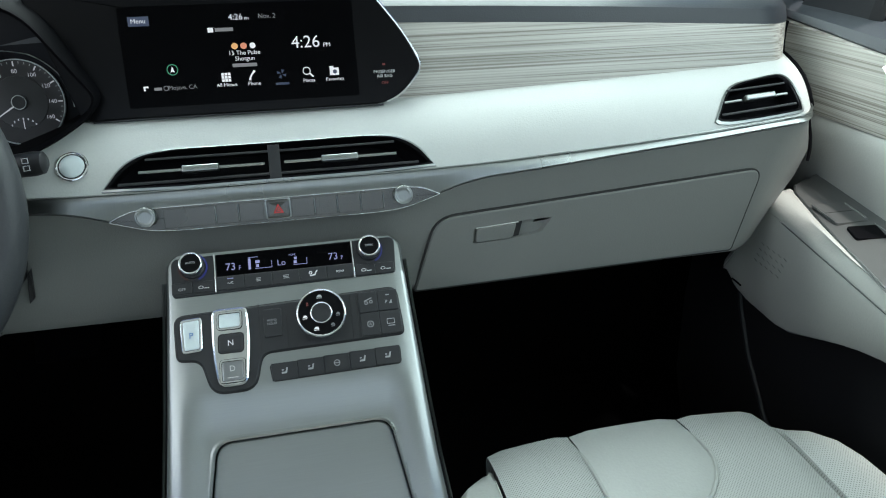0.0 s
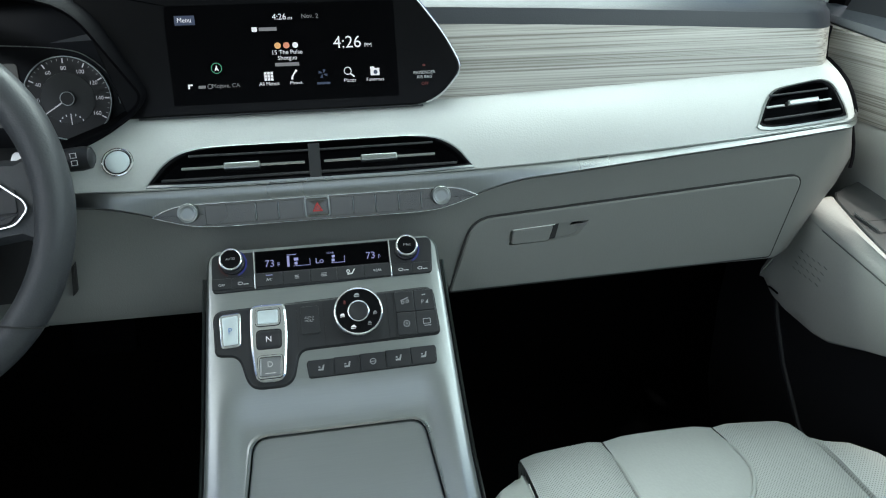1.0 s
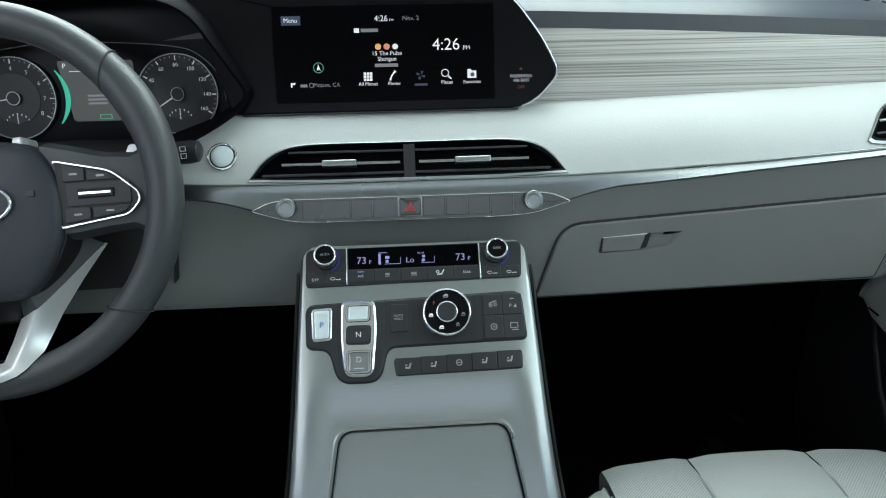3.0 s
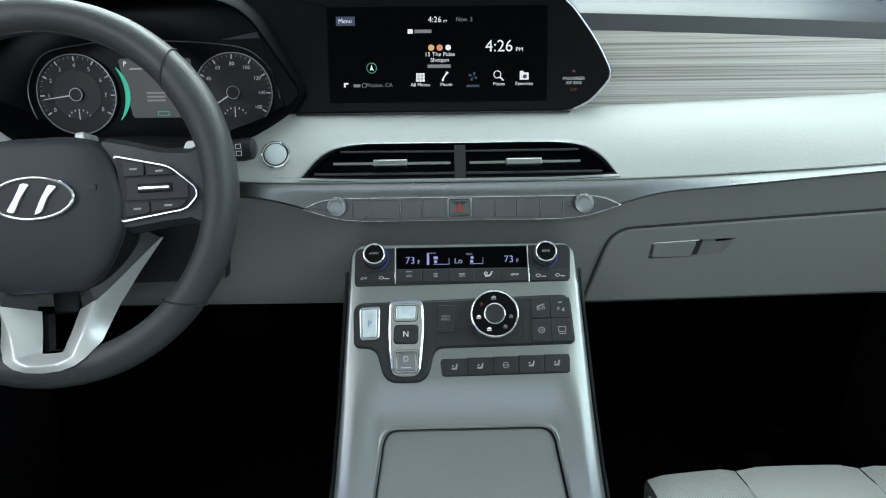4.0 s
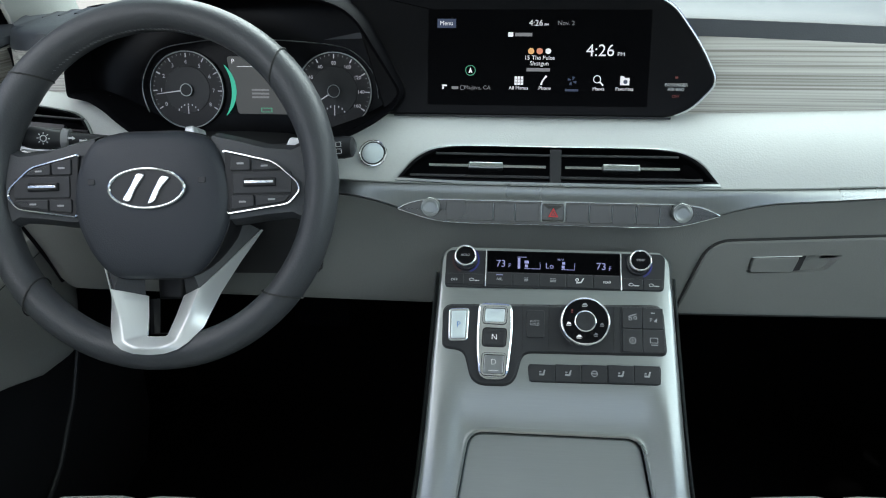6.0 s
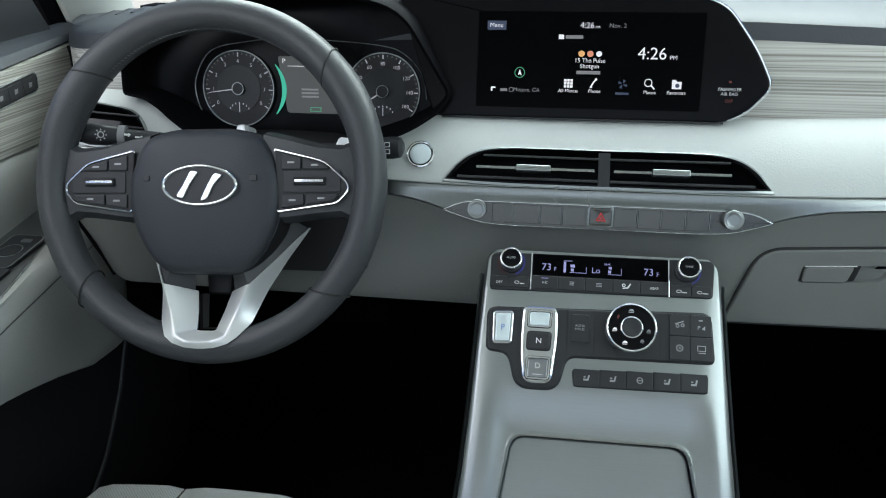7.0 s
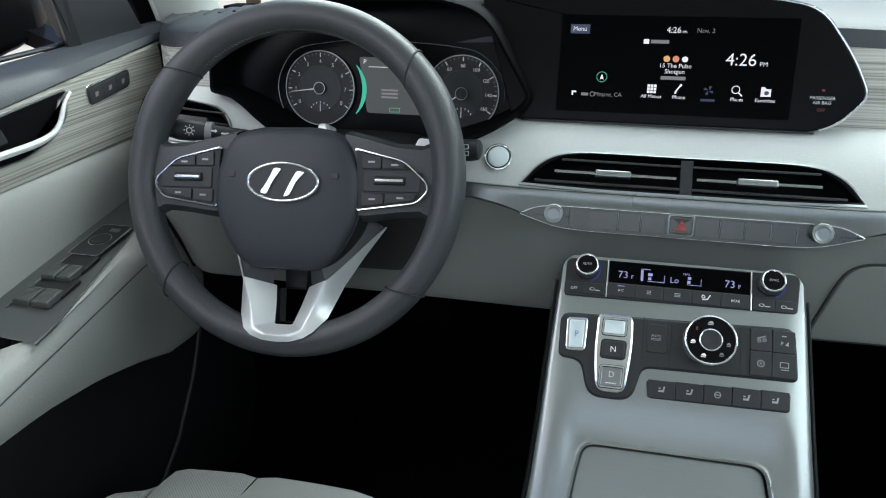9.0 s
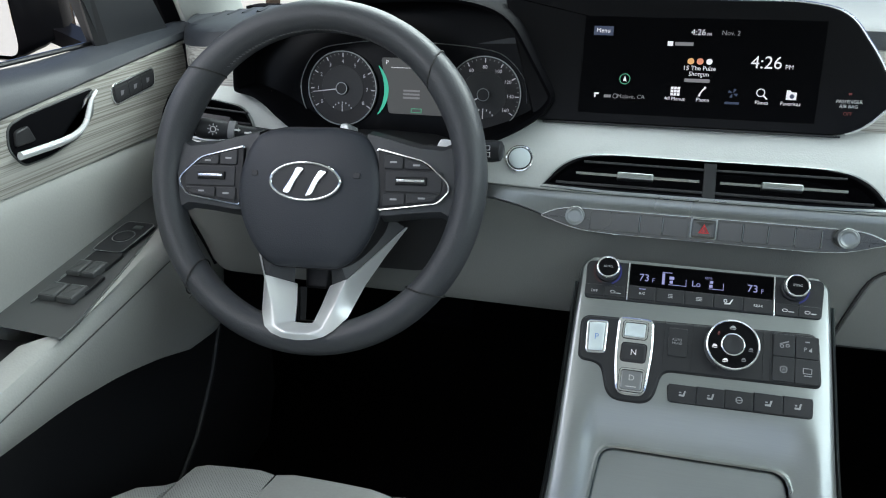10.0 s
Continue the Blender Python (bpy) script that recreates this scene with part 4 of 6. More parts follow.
# seat heating row
bank = thing("seat_switch_row", CF @ Vector((0.04, -0.032, 0)), "black row of five seat heating switches", "switch row")
part("body", plate(rounded([(-0.0265, -0.0250), (0.1055, -0.0215), (0.1050, -0.0405), (-0.0245, -0.0425)], 0.004), -0.002, 0.0022, CF, 0.001), BLACK, bank)
for i in range(5):
    x0 = -0.0245 + 0.0259 * i
    vt, vb = -0.0245 + 0.0007 * i, -0.0415 + 0.0005 * i
    ky = part("switch", plate([(x0, vb), (x0 + 0.0252, vb), (x0 + 0.0252, vt), (x0, vt)], 0.0, 0.0036 if i == 3 else 0.0030, CF, 0.0007), CHARCOAL, bank)
    C6 = CF @ Matrix.Translation((0, 0, 0.0036 if i == 3 else 0.0030))
    cx, cv = x0 + 0.0126, (vt + vb) / 2
    if i == 2:
        part("print", ring_plate(circle(cx, cv, 0.0032, 18), circle(cx, cv, 0.0024, 18), 0, 0.0003, C6), KEY_GREY, ky)
        part("print", plate(rect(cx - 0.0025, cv - 0.0004, cx + 0.0025, cv + 0.0004), 0, 0.0003, C6, 0.0001), KEY_GREY, ky)
    else:
        f = -1 if i < 2 else 1
        part("print", plate([(cx - 0.003, cv - 0.0026), (cx + 0.002, cv - 0.0026), (cx + 0.0034, cv + 0.003), (cx + 0.0018, cv + 0.003), (cx + 0.0008, cv - 0.0008), (cx - 0.003, cv - 0.0008)], 0, 0.0003, C6, 0.0001), KEY_GREY, ky)
        part("print", plate(rect(cx - 0.0028, cv + 0.0004, cx - 0.0008, cv + 0.0016), 0, 0.0003, C6, 0.0001), KEY_GREY, ky)

# ---- infotainment display ----
TS = math.atan(0.263)
DF = frame_at((0, 0.869, 0.824), (1, 0, 0), (0, math.sin(TS), math.cos(TS)))
K = 1 / math.cos(TS)


def dv(z):
    return (z - 0.824) * K


display = thing("infotainment_display", (0, 0.868, 0.788), "wide gloss black infotainment screen showing clock, map and menu icons", "display")
bez = rounded([(-0.188, dv(0.787)), (0.120, dv(0.787)), (0.142, dv(0.797)), (0.166, dv(0.823)), (0.148, dv(0.858)), (0.112, dv(0.904)), (0.07, dv(0.912)), (-0.230, dv(0.914))], [0.002, 0.02, 0.02, 0.012, 0.05, 0.02, 0.02, 0.002], 6)
part("housing", plate(bez, -0.022, 0.0, DF, 0.002), GLOSS, display, "gloss black one-piece panel")
rimpts = [p for p in bez if p[0] > 0.04 and p[1] > dv(0.7885)]
part("rim", tube([DF @ Vector((p[0] + 0.0006, p[1], -0.0008)) for p in rimpts], 0.0015, 8), CHROME, display, "bright metal rim")
part("under_edge", tube([DF @ Vector((x, dv(0.7862), 0.0)) for x in (-0.178, -0.05, 0.05, 0.12)], 0.0012, 6), CHARCOAL, display)
part("screen", plate(rect(-0.141, dv(0.7975), 0.0945, dv(0.894), 0.002), -0.001, 0.0008, DF, 0.0003), SCREEN_OFF, display, "dark lit screen")
D2 = DF @ Matrix.Translation((0, 0, 0.0009))
SX, SZ = 0.2355 / 388.0, 0.0998 / 170.5


def sp(px, py):
    """A place on the screen from its 388 by 170 raster."""
    return (-0.141 + px * SX, dv(0.894) - py * SZ)


def bar(x0, y0, x1, y1, mat, lift=0.0, parent=None, name="mark"):
    a, b = sp(x0, y1), sp(x1, y0)
    part(name, plate([a, (b[0], a[1]), b, (a[0], b[1])], lift, lift + 0.0002, D2, 0.00005), mat, parent or display)


bar(16, 17, 49, 33, LIT_NAVY, 0.0, name="menu_field")
words("caption", "Menu", 0.0064, sp(32, 25), D2, LIT_WHITE, display, lift=0.0004)
words("caption", "4:26", 0.0085, sp(189, 24), D2, LIT_WHITE, display)
words("caption", "PM", 0.0036, sp(207, 27), D2, LIT_WHITE, display)
words("caption", "Nov. 2", 0.0065, sp(241, 24), D2, LIT_DIM, display)
bar(141, 40, 150, 48, LIT_WHITE, name="source_symbol")
bar(153, 41, 183, 47, LIT_DIM, name="source_bar")
for px, r, m in ((182, 5.5, LIT_ORANGE), (197, 5.5, glow("lit_coral", (0.9, 0.35, 0.2), 0.7)), (212, 5, LIT_WHITE)):
    part("station_mark", plate([(sp(px, 73)[0] + r * SX * math.cos(a * math.pi / 9), sp(px, 73)[1] + r * SZ * math.sin(a * math.pi / 9)) for a in range(18)], 0, 0.0002, D2, 0.00005), m, display)
words("caption", "15 The Pulse", 0.0062, sp(197, 85), D2, LIT_WHITE, display)
words("caption", "Shotgun", 0.0062, sp(197, 95), D2, LIT_WHITE, display)
bar(175, 103, 216, 109, LIT_DIM, name="artist_bar")
words("caption", "4:26", 0.0175, sp(302, 72), D2, LIT_WHITE, display)
words("caption", "PM", 0.0062, sp(338, 78), D2, LIT_WHITE, display)
for px, txt in ((162, "All Menus"), (208, "Phone"), (302, "Places"), (347, "Favorites")):
    words("caption", txt, 0.0052, sp(px, 139), D2, LIT_WHITE, display)
bar(244, 140, 267, 144, LIT_NAVY, name="dim_caption")
for k in range(4):
    a = k * math.pi / 2 + 0.4
    tip = [sp(255.5 + r * math.cos(a + q), 125 + r * math.sin(a + q)) for r, q in ((1.5, 0), (8, -0.35), (8.5, 0.25), (3, 0.5))]
    part("dim_symbol", plate(tip, 0, 0.0002, D2, 0.00005), LIT_NAVY, display)
for i in range(3):
    for j in range(3):
        bar(154.5 + 5.4 * i, 118 + 5.4 * j, 159 + 5.4 * i, 122.6 + 5.4 * j, LIT_WHITE, name="menu_symbol")
part("phone_symbol", tube([D2 @ Vector((sp(211 - 9 * math.sin(a * 1.0), 117 + 16 * a / 1.6)[0], sp(0, 117 + 16 * a / 1.6)[1], 0.0003)) for a in (0, 0.3, 0.6, 0.9, 1.2, 1.6)], [0.0022, 0.0014, 0.0012, 0.0012, 0.0014, 0.0022], 6, flat=0.2), LIT_WHITE, display)
part("search_symbol", ring_plate([(sp(299, 122)[0] + 0.0042 * math.cos(a * math.pi / 10), sp(299, 122)[1] + 0.0042 * math.sin(a * math.pi / 10)) for a in range(20)], [(sp(299, 122)[0] + 0.0033 * math.cos(a * math.pi / 10), sp(299, 122)[1] + 0.0033 * math.sin(a * math.pi / 10)) for a in range(20)], 0, 0.0002, D2), LIT_WHITE, display)
part("search_symbol", tube([D2 @ Vector((*sp(304, 127), 0.0003)), D2 @ Vector((*sp(310, 133), 0.0003))], 0.0009, 6, flat=0.3), LIT_WHITE, display)
part("folder_symbol", plate([sp(339, 132), sp(355, 132), sp(355, 119), sp(347, 119), sp(345, 116), sp(339, 116)], 0, 0.0002, D2, 0.00005), LIT_WHITE, display)
part("folder_figure", plate([(sp(348, 126)[0] + 0.0022 * math.cos(a * math.pi / 6), sp(348, 126)[1] + 0.0022 * math.sin(a * math.pi / 6)) for a in range(12)], 0.0002, 0.0004, D2, 0.00005), LIT_NAVY, display)
part("compass", ring_plate([(sp(76, 108)[0] + 0.0056 * math.cos(a * math.pi / 14), sp(76, 108)[1] + 0.0056 * math.sin(a * math.pi / 14)) for a in range(28)], [(sp(76, 108)[0] + 0.0048 * math.cos(a * math.pi / 14), sp(76, 108)[1] + 0.0048 * math.sin(a * math.pi / 14)) for a in range(28)], 0, 0.0002, D2), LIT_GREEN, display, "green compass ring")
part("compass_arrow", plate([sp(72.5, 113), sp(76, 111), sp(79.5, 113), sp(76, 102)], 0, 0.0002, D2, 0.00005), LIT_WHITE, display)
words("caption", "Mojave, CA", 0.0060, sp(89, 139), D2, LIT_DIM, display)
bar(43, 137, 55, 142, LIT_DIM)
bar(26, 134, 34, 137, LIT_WHITE)
bar(26, 137, 29, 142, LIT_WHITE)
part("place_symbol", ring_plate([(sp(62, 139)[0] + 0.0026 * math.cos(a * math.pi / 8), sp(62, 139)[1] + 0.0026 * math.sin(a * math.pi / 8)) for a in range(16)], [(sp(62, 139)[0] + 0.0020 * math.cos(a * math.pi / 8), sp(62, 139)[1] + 0.0020 * math.sin(a * math.pi / 8)) for a in range(16)], 0, 0.0002, D2), LIT_DIM, display)
words("caption", "PASSENGER", 0.0046, (0.1235, dv(0.820)), DF, PRINT, display)
words("caption", "AIR BAG", 0.0046, (0.1235, dv(0.8155)), DF, PRINT, display)
words("caption", "OFF", 0.0046, (0.1235, dv(0.8085)), DF, LIT_RED, display)
part("lamp", plate(rect(0.122, dv(0.8265), 0.125, dv(0.8285)), 0, 0.0003, DF, 0.0001), LIT_RED, display)

# ---- instrument cluster ----
cluster = thing("instrument_cluster", (-0.36, 0.90, 0.74), "hooded black instrument cluster with two round gauges", "instrument cluster")


def front_y(z):
    return float(np.interp(z, [0.738, 0.755, 0.77, 0.785, 0.798, 0.83, 0.87, 0.915], [0.800, 0.804, 0.813, 0.826, 0.843, 0.850, 0.842, 0.845]))


def hood_ring(points, deep):
    return [Vector((p[0], front_y(p[1]) + deep, p[1])) for p in points]


inner = inset(HOOD, 0.0035)
face_in = [(-0.357 + (p[0] + 0.357) * 0.975, 0.812 + (p[1] - 0.812) * 0.97) for p in inner]
hood = loft([hood_ring(HOOD, 0.10), hood_ring(HOOD, 0.05), hood_ring(HOOD, 0.004), hood_ring(inset(HOOD, 0.0015), 0.0), hood_ring(inner, 0.001), hood_ring(inset(inner, 0.0015), 0.003), hood_ring(inset(inner, 0.002), 0.012), [Vector((p[0], 0.885 + (p[1] - 0.8) * 0.2, p[1])) for p in face_in]], close_u=True)
part("hood", hood, INKY, cluster, "matt black hood")
NF = frame_at((0, 0.886, 0.804), (1, 0, 0), (0, 0.2, 0.98))


def nv(z):
    return (z - 0.804) * 1.02


bm = bmesh.new()
bm.faces.new([bm.verts.new(NF @ Vector((p[0], nv(p[1]), 0.0))) for p in [(-0.357 + (q[0] + 0.357) * 1.03, 0.812 + (q[1] - 0.812) * 1.03) for q in face_in]])
part("face", bm, GLOSS, cluster, "gloss black face")
arc = [(-0.459, 0.762), (-0.4715, 0.788), (-0.474, 0.812), (-0.462, 0.838), (-0.445, 0.8504), (-0.413, 0.8565), (-0.378, 0.860), (-0.3095, 0.8594), (-0.25, 0.8545), (-0.2245, 0.846), (-0.204, 0.824), (-0.1985, 0.795)]
fine_arc = []
for k in range(len(arc) - 1):
    p = [Vector(arc[max(0, min(len(arc) - 1, k + d))]) for d in (-1, 0, 1, 2)]
    for q in range(6):
        u = q / 6
        fine_arc.append(0.5 * (2 * p[1] + (p[2] - p[0]) * u + (2 * p[0] - 5 * p[1] + 4 * p[2] - p[3]) * u * u + (3 * p[1] - p[0] - 3 * p[2] + p[3]) * u ** 3))
part("trim_line", tube([NF @ Vector((q.x, nv(q.y), 0.003)) for q in fine_arc], 0.0006, 6), SATIN, cluster, "thin silver trim line")

N2 = NF @ Matrix.Translation((0, 0, 0.002))
GREY_FACE = material("dark_gauge_face", (0.02, 0.021, 0.023), 0.4, 0, 700, 0.1, 0.1)


def gauge(cx, cz, r, numbers, first, last, needle, label):
    cv = nv(cz)
    g = part("gauge", plate(circle(cx, cv, r, 48), -0.0015, 0.0015, N2, 0.0005), BLACK, cluster, label)
    part("gauge_ring", ring_plate(circle(cx, cv, r + 0.0004, 64), circle(cx, cv, r - 0.0006, 64), 0, 0.0040, N2), SATIN, g)
    part("gauge_face", plate(circle(cx, cv, r * 0.62, 40), 0.001, 0.0022, N2, 0.0004), GREY_FACE, g)
    n = len(numbers)
    for i, txt in enumerate(numbers):
        a = radians(first + (last - first) * i / (n - 1))
        words("numeral", txt, r * (0.145 if len(txt) < 2 else 0.132), (cx + 0.72 * r * math.cos(a), cv + 0.72 * r * math.sin(a)), N2 @ Matrix.Translation((0, 0, 0.0017)), LIT_GAUGE, g)
    for i in range(4 * (n - 1) + 1):
        a = radians(first + (last - first) * i / (4 * (n - 1)))
        c, s = math.cos(a), math.sin(a)
        r0, r1, w = (0.84 if i % 4 == 0 else 0.90) * r, 0.95 * r, (0.0006 if i % 4 == 0 else 0.0003)
        q = [(cx + r0 * c - w * s, cv + r0 * s + w * c), (cx + r0 * c + w * s, cv + r0 * s - w * c), (cx + r1 * c + w * s, cv + r1 * s - w * c), (cx + r1 * c - w * s, cv + r1 * s + w * c)]
        part("tick", plate(q, 0.0015, 0.0019, N2, 0.0001), LIT_GAUGE if i % 4 == 0 else LIT_DIM, g)
    a = radians(needle)
    c, s = math.cos(a), math.sin(a)
    part("needle", plate([(cx - 0.0008 * s, cv + 0.0008 * c), (cx + 0.0008 * s, cv - 0.0008 * c), (cx + 0.86 * r * c + 0.0003 * s, cv + 0.86 * r * s - 0.0003 * c), (cx + 0.86 * r * c - 0.0003 * s, cv + 0.86 * r * s + 0.0003 * c)], 0.003, 0.004, N2, 0.0002), LIT_GAUGE, g)
    part("boss", plate(circle(cx, cv, 0.0075, 24), 0.002, 0.0055, N2, 0.001), BLACK, g)
    part("boss_ring", ring_plate(circle(cx, cv, 0.0072, 24), circle(cx, cv, 0.0064, 24), 0.003, 0.006, N2), SATIN, g)
    for i in range(7):
        b = radians(25 + 130 * i / 6)
        px, pv = cx + 0.0125 * math.cos(b), cv - 0.027 + 0.0105 * math.sin(b)
        part("small_tick", plate(rect(px - 0.0005, pv - 0.001, px + 0.0005, pv + 0.001), 0.0022, 0.0026, N2, 0.0001), LIT_GAUGE, g)
    part("small_needle", plate(rect(cx - 0.0004, cv - 0.027, cx + 0.0004, cv - 0.018), 0.0024, 0.003, N2, 0.0001), LIT_GAUGE, g)
    return g


gauge(-0.4205, 0.8052, 0.0430, [str(i) for i in range(9)], 212, -32, 188, "round rev counter from 0 to 8")
gauge(-0.2490, 0.8056, 0.0425, ["0", "20", "40", "60", "80", "100", "120", "140", "160"], 212, -32, 212, "round speedometer from 0 to 160")
mid = rounded([(-0.373, nv(0.8420)), (-0.294, nv(0.8420)), (-0.294, nv(0.7795)), (-0.3625, nv(0.7795)), (-0.3665, nv(0.805))], 0.004)
md = part("middle_display", plate(mid, -0.001, 0.0008, N2, 0.0003), LIT_GREY, cluster, "grey lit driver display")
words("caption", "P", 0.0075, (-0.3655, nv(0.8365)), N2 @ Matrix.Translation((0, 0, 0.0009)), LIT_WHITE, md)
part("display_line", plate(rect(-0.361, nv(0.8310), -0.305, nv(0.8316)), 0.0008, 0.0012, N2, 0.0001), LIT_WHITE, md)
for z in (0.797, 0.801, 0.805):
    part("display_mark", plate(rect(-0.345, nv(z), -0.325, nv(z + 0.002)), 0.0008, 0.0012, N2, 0.0001), LIT_DIM, md)
part("display_mark", ring_plate(rect(-0.335, nv(0.7815), -0.322, nv(0.7865)), rect(-0.334, nv(0.7823), -0.323, nv(0.7857)), 0.0008, 0.0012, N2), LIT_GREEN, md)
def arc_point(a, r, w):
    return N2 @ Vector((-0.4205 + r * math.cos(radians(a)), nv(0.8052) + r * math.sin(radians(a)), w))


teal = loft([[arc_point(a, 0.0525, 0.0022), arc_point(a, 0.0525 + 0.0050 * math.cos(radians(a * 2.6)), 0.0022), arc_point(a, 0.0525 + 0.0050 * math.cos(radians(a * 2.6)), 0.0008)] for a in range(-32, 33, 4)])
part("teal_arc", teal, LIT_TEAL, cluster, "lit teal crescent")

# ---- steering wheel ----
wheel = thing("steering_wheel", (-0.401, 0.80, 0.715), "dark leather steering wheel with a silver lower spoke", "steering wheel")
tl = radians(24)
WF = frame_at((-0.401, 0.737, 0.743), (1, 0, 0), (0, math.sin(tl), math.cos(tl))) @ pose(0, 0, 0, 0, 0, 2.6)
rimrows = []
for i in range(96):
    a = 2 * math.pi * i / 96
    c, s = math.cos(a), math.sin(a)
    thick = 1.0 + 0.10 * math.exp(-((math.degrees(math.atan2(s, abs(c))) - 30) / 14) ** 2)
    rimrows.append([WF @ Vector(((0.1686 + 0.0164 * thick * math.cos(b)) * c, (0.1686 + 0.0164 * thick * math.cos(b)) * s, 0.0185 * thick * math.sin(b))) for b in [2 * math.pi * k / 20 for k in range(20)]])
part("rim", loft(rimrows, close_u=True, close_v=True), WHEEL_LEATHER, wheel, "dark grey stitched leather rim")
for deg in (41, 139, 221, 319):
    a = radians(deg)
    er, et = Vector((math.cos(a), math.sin(a), 0)), Vector((-math.sin(a), math.cos(a), 0))
    ringp = [WF @ (er * (0.1686 + 0.0176 * math.cos(b)) + Vector((0, 0, 0.0198 * math.sin(b))) + et * (0.010 * math.cos(b))) for b in [2 * math.pi * k / 20 for k in range(20)]]
    part("seam", tube(ringp, 0.0009, 5, True), SEAM, wheel)
for k in range(54):
    a = radians(48 + 84 * k / 53)
    p0, p1 = WF @ Vector((0.1528 * math.cos(a), 0.1528 * math.sin(a), 0.004)), WF @ Vector((0.1532 * math.cos(a + 0.012), 0.1532 * math.sin(a + 0.012), 0.006))
    part("stitch", tube([p0, p1], 0.0006, 4), DIM_PRINT, wheel)
# spokes behind the pods
for s in (-1, 1):
    sp_rows = []
    for u, vt, vb, w0, w1 in ((0.060, 0.050, -0.040, -0.030, 0.004), (0.085, 0.044, -0.040, -0.028, 0.006), (0.115, 0.036, -0.036, -0.022, 0.006), (0.140, 0.034, -0.034, -0.016, 0.005), (0.160, 0.042, -0.044, -0.010, 0.004), (0.169, 0.050, -0.055, -0.008, 0.003)):
        sp_rows.append([WF @ Vector((s * u, v, w)) for v, w in ((vt, w0), (vt + 0.002, (w0 + w1) / 2), (vt - 0.004, w1), (0, w1 + 0.002), (vb + 0.004, w1), (vb - 0.002, (w0 + w1) / 2), (vb, w0))])
    part("spoke", loft(sp_rows, close_u=True), WHEEL_LEATHER, wheel)
# airbag cover
half_hub = [(0.030, 0.0515), (0.058, 0.0455), (0.0690, 0.0300), (0.0780, 0.0060), (0.0800, -0.0180), (0.0750, -0.0445), (0.0625, -0.0700), (0.0490, -0.0860), (0.0340, -0.0935)]
hubp = rounded(half_hub + [(-x, v) for x, v in reversed(half_hub)], 0.010, 4)
part("airbag_cover", plate(hubp, -0.028, 0.016, WF, 0.010, 0.006), HUB_SOFT, wheel, "dark blue-grey padded airbag cover", 60)
part("shadow_gap", plate(inset(hubp, -0.0012), -0.03, 0.004, WF, 0.001), BLACK, wheel)
EM = WF @ Matrix.Translation((0.002, -0.0055, 0.0222))
em = part("emblem", hoop(0, 0, 0.0008, 0.0376, 0.0016, EM, 56, 0.0190), CHROME, wheel, "oval chrome emblem with a slanted plain mark")
part("emblem_field", plate(circle(0, 0, 0.0370, 48, 0.0186), -0.006, 0.0004, EM, 0.0002), CHARCOAL, em)
for sx in (-1, 1):
    k = sx * 0.0125
    part("emblem_bar", plate(rounded([(k - 0.0125, -0.0135 + (0.002 if sx < 0 else -0.003)), (k - 0.0035, -0.0140), (k + 0.0030, 0.0), (k + 0.0130, 0.0138 if sx < 0 else 0.0105), (k + 0.0035, 0.0150 if sx < 0 else 0.0125), (k - 0.0045, 0.0)], 0.004), 0, 0.0026, EM, 0.0012), CHROME, em)
for u, v, wd, ht in ((-0.0560, 0.0020, 0.0035, 0.0028), (0.0555, 0.0020, 0.0035, 0.0028), (0.0020, -0.0475, 0.0075, 0.0022)):
    part("cover_mark", plate(rect(u - wd, v - ht, u + wd, v + ht, 0.001), 0.010, 0.0205 if v < -0.02 else 0.0192, WF, 0.0003), CHARCOAL, wheel)
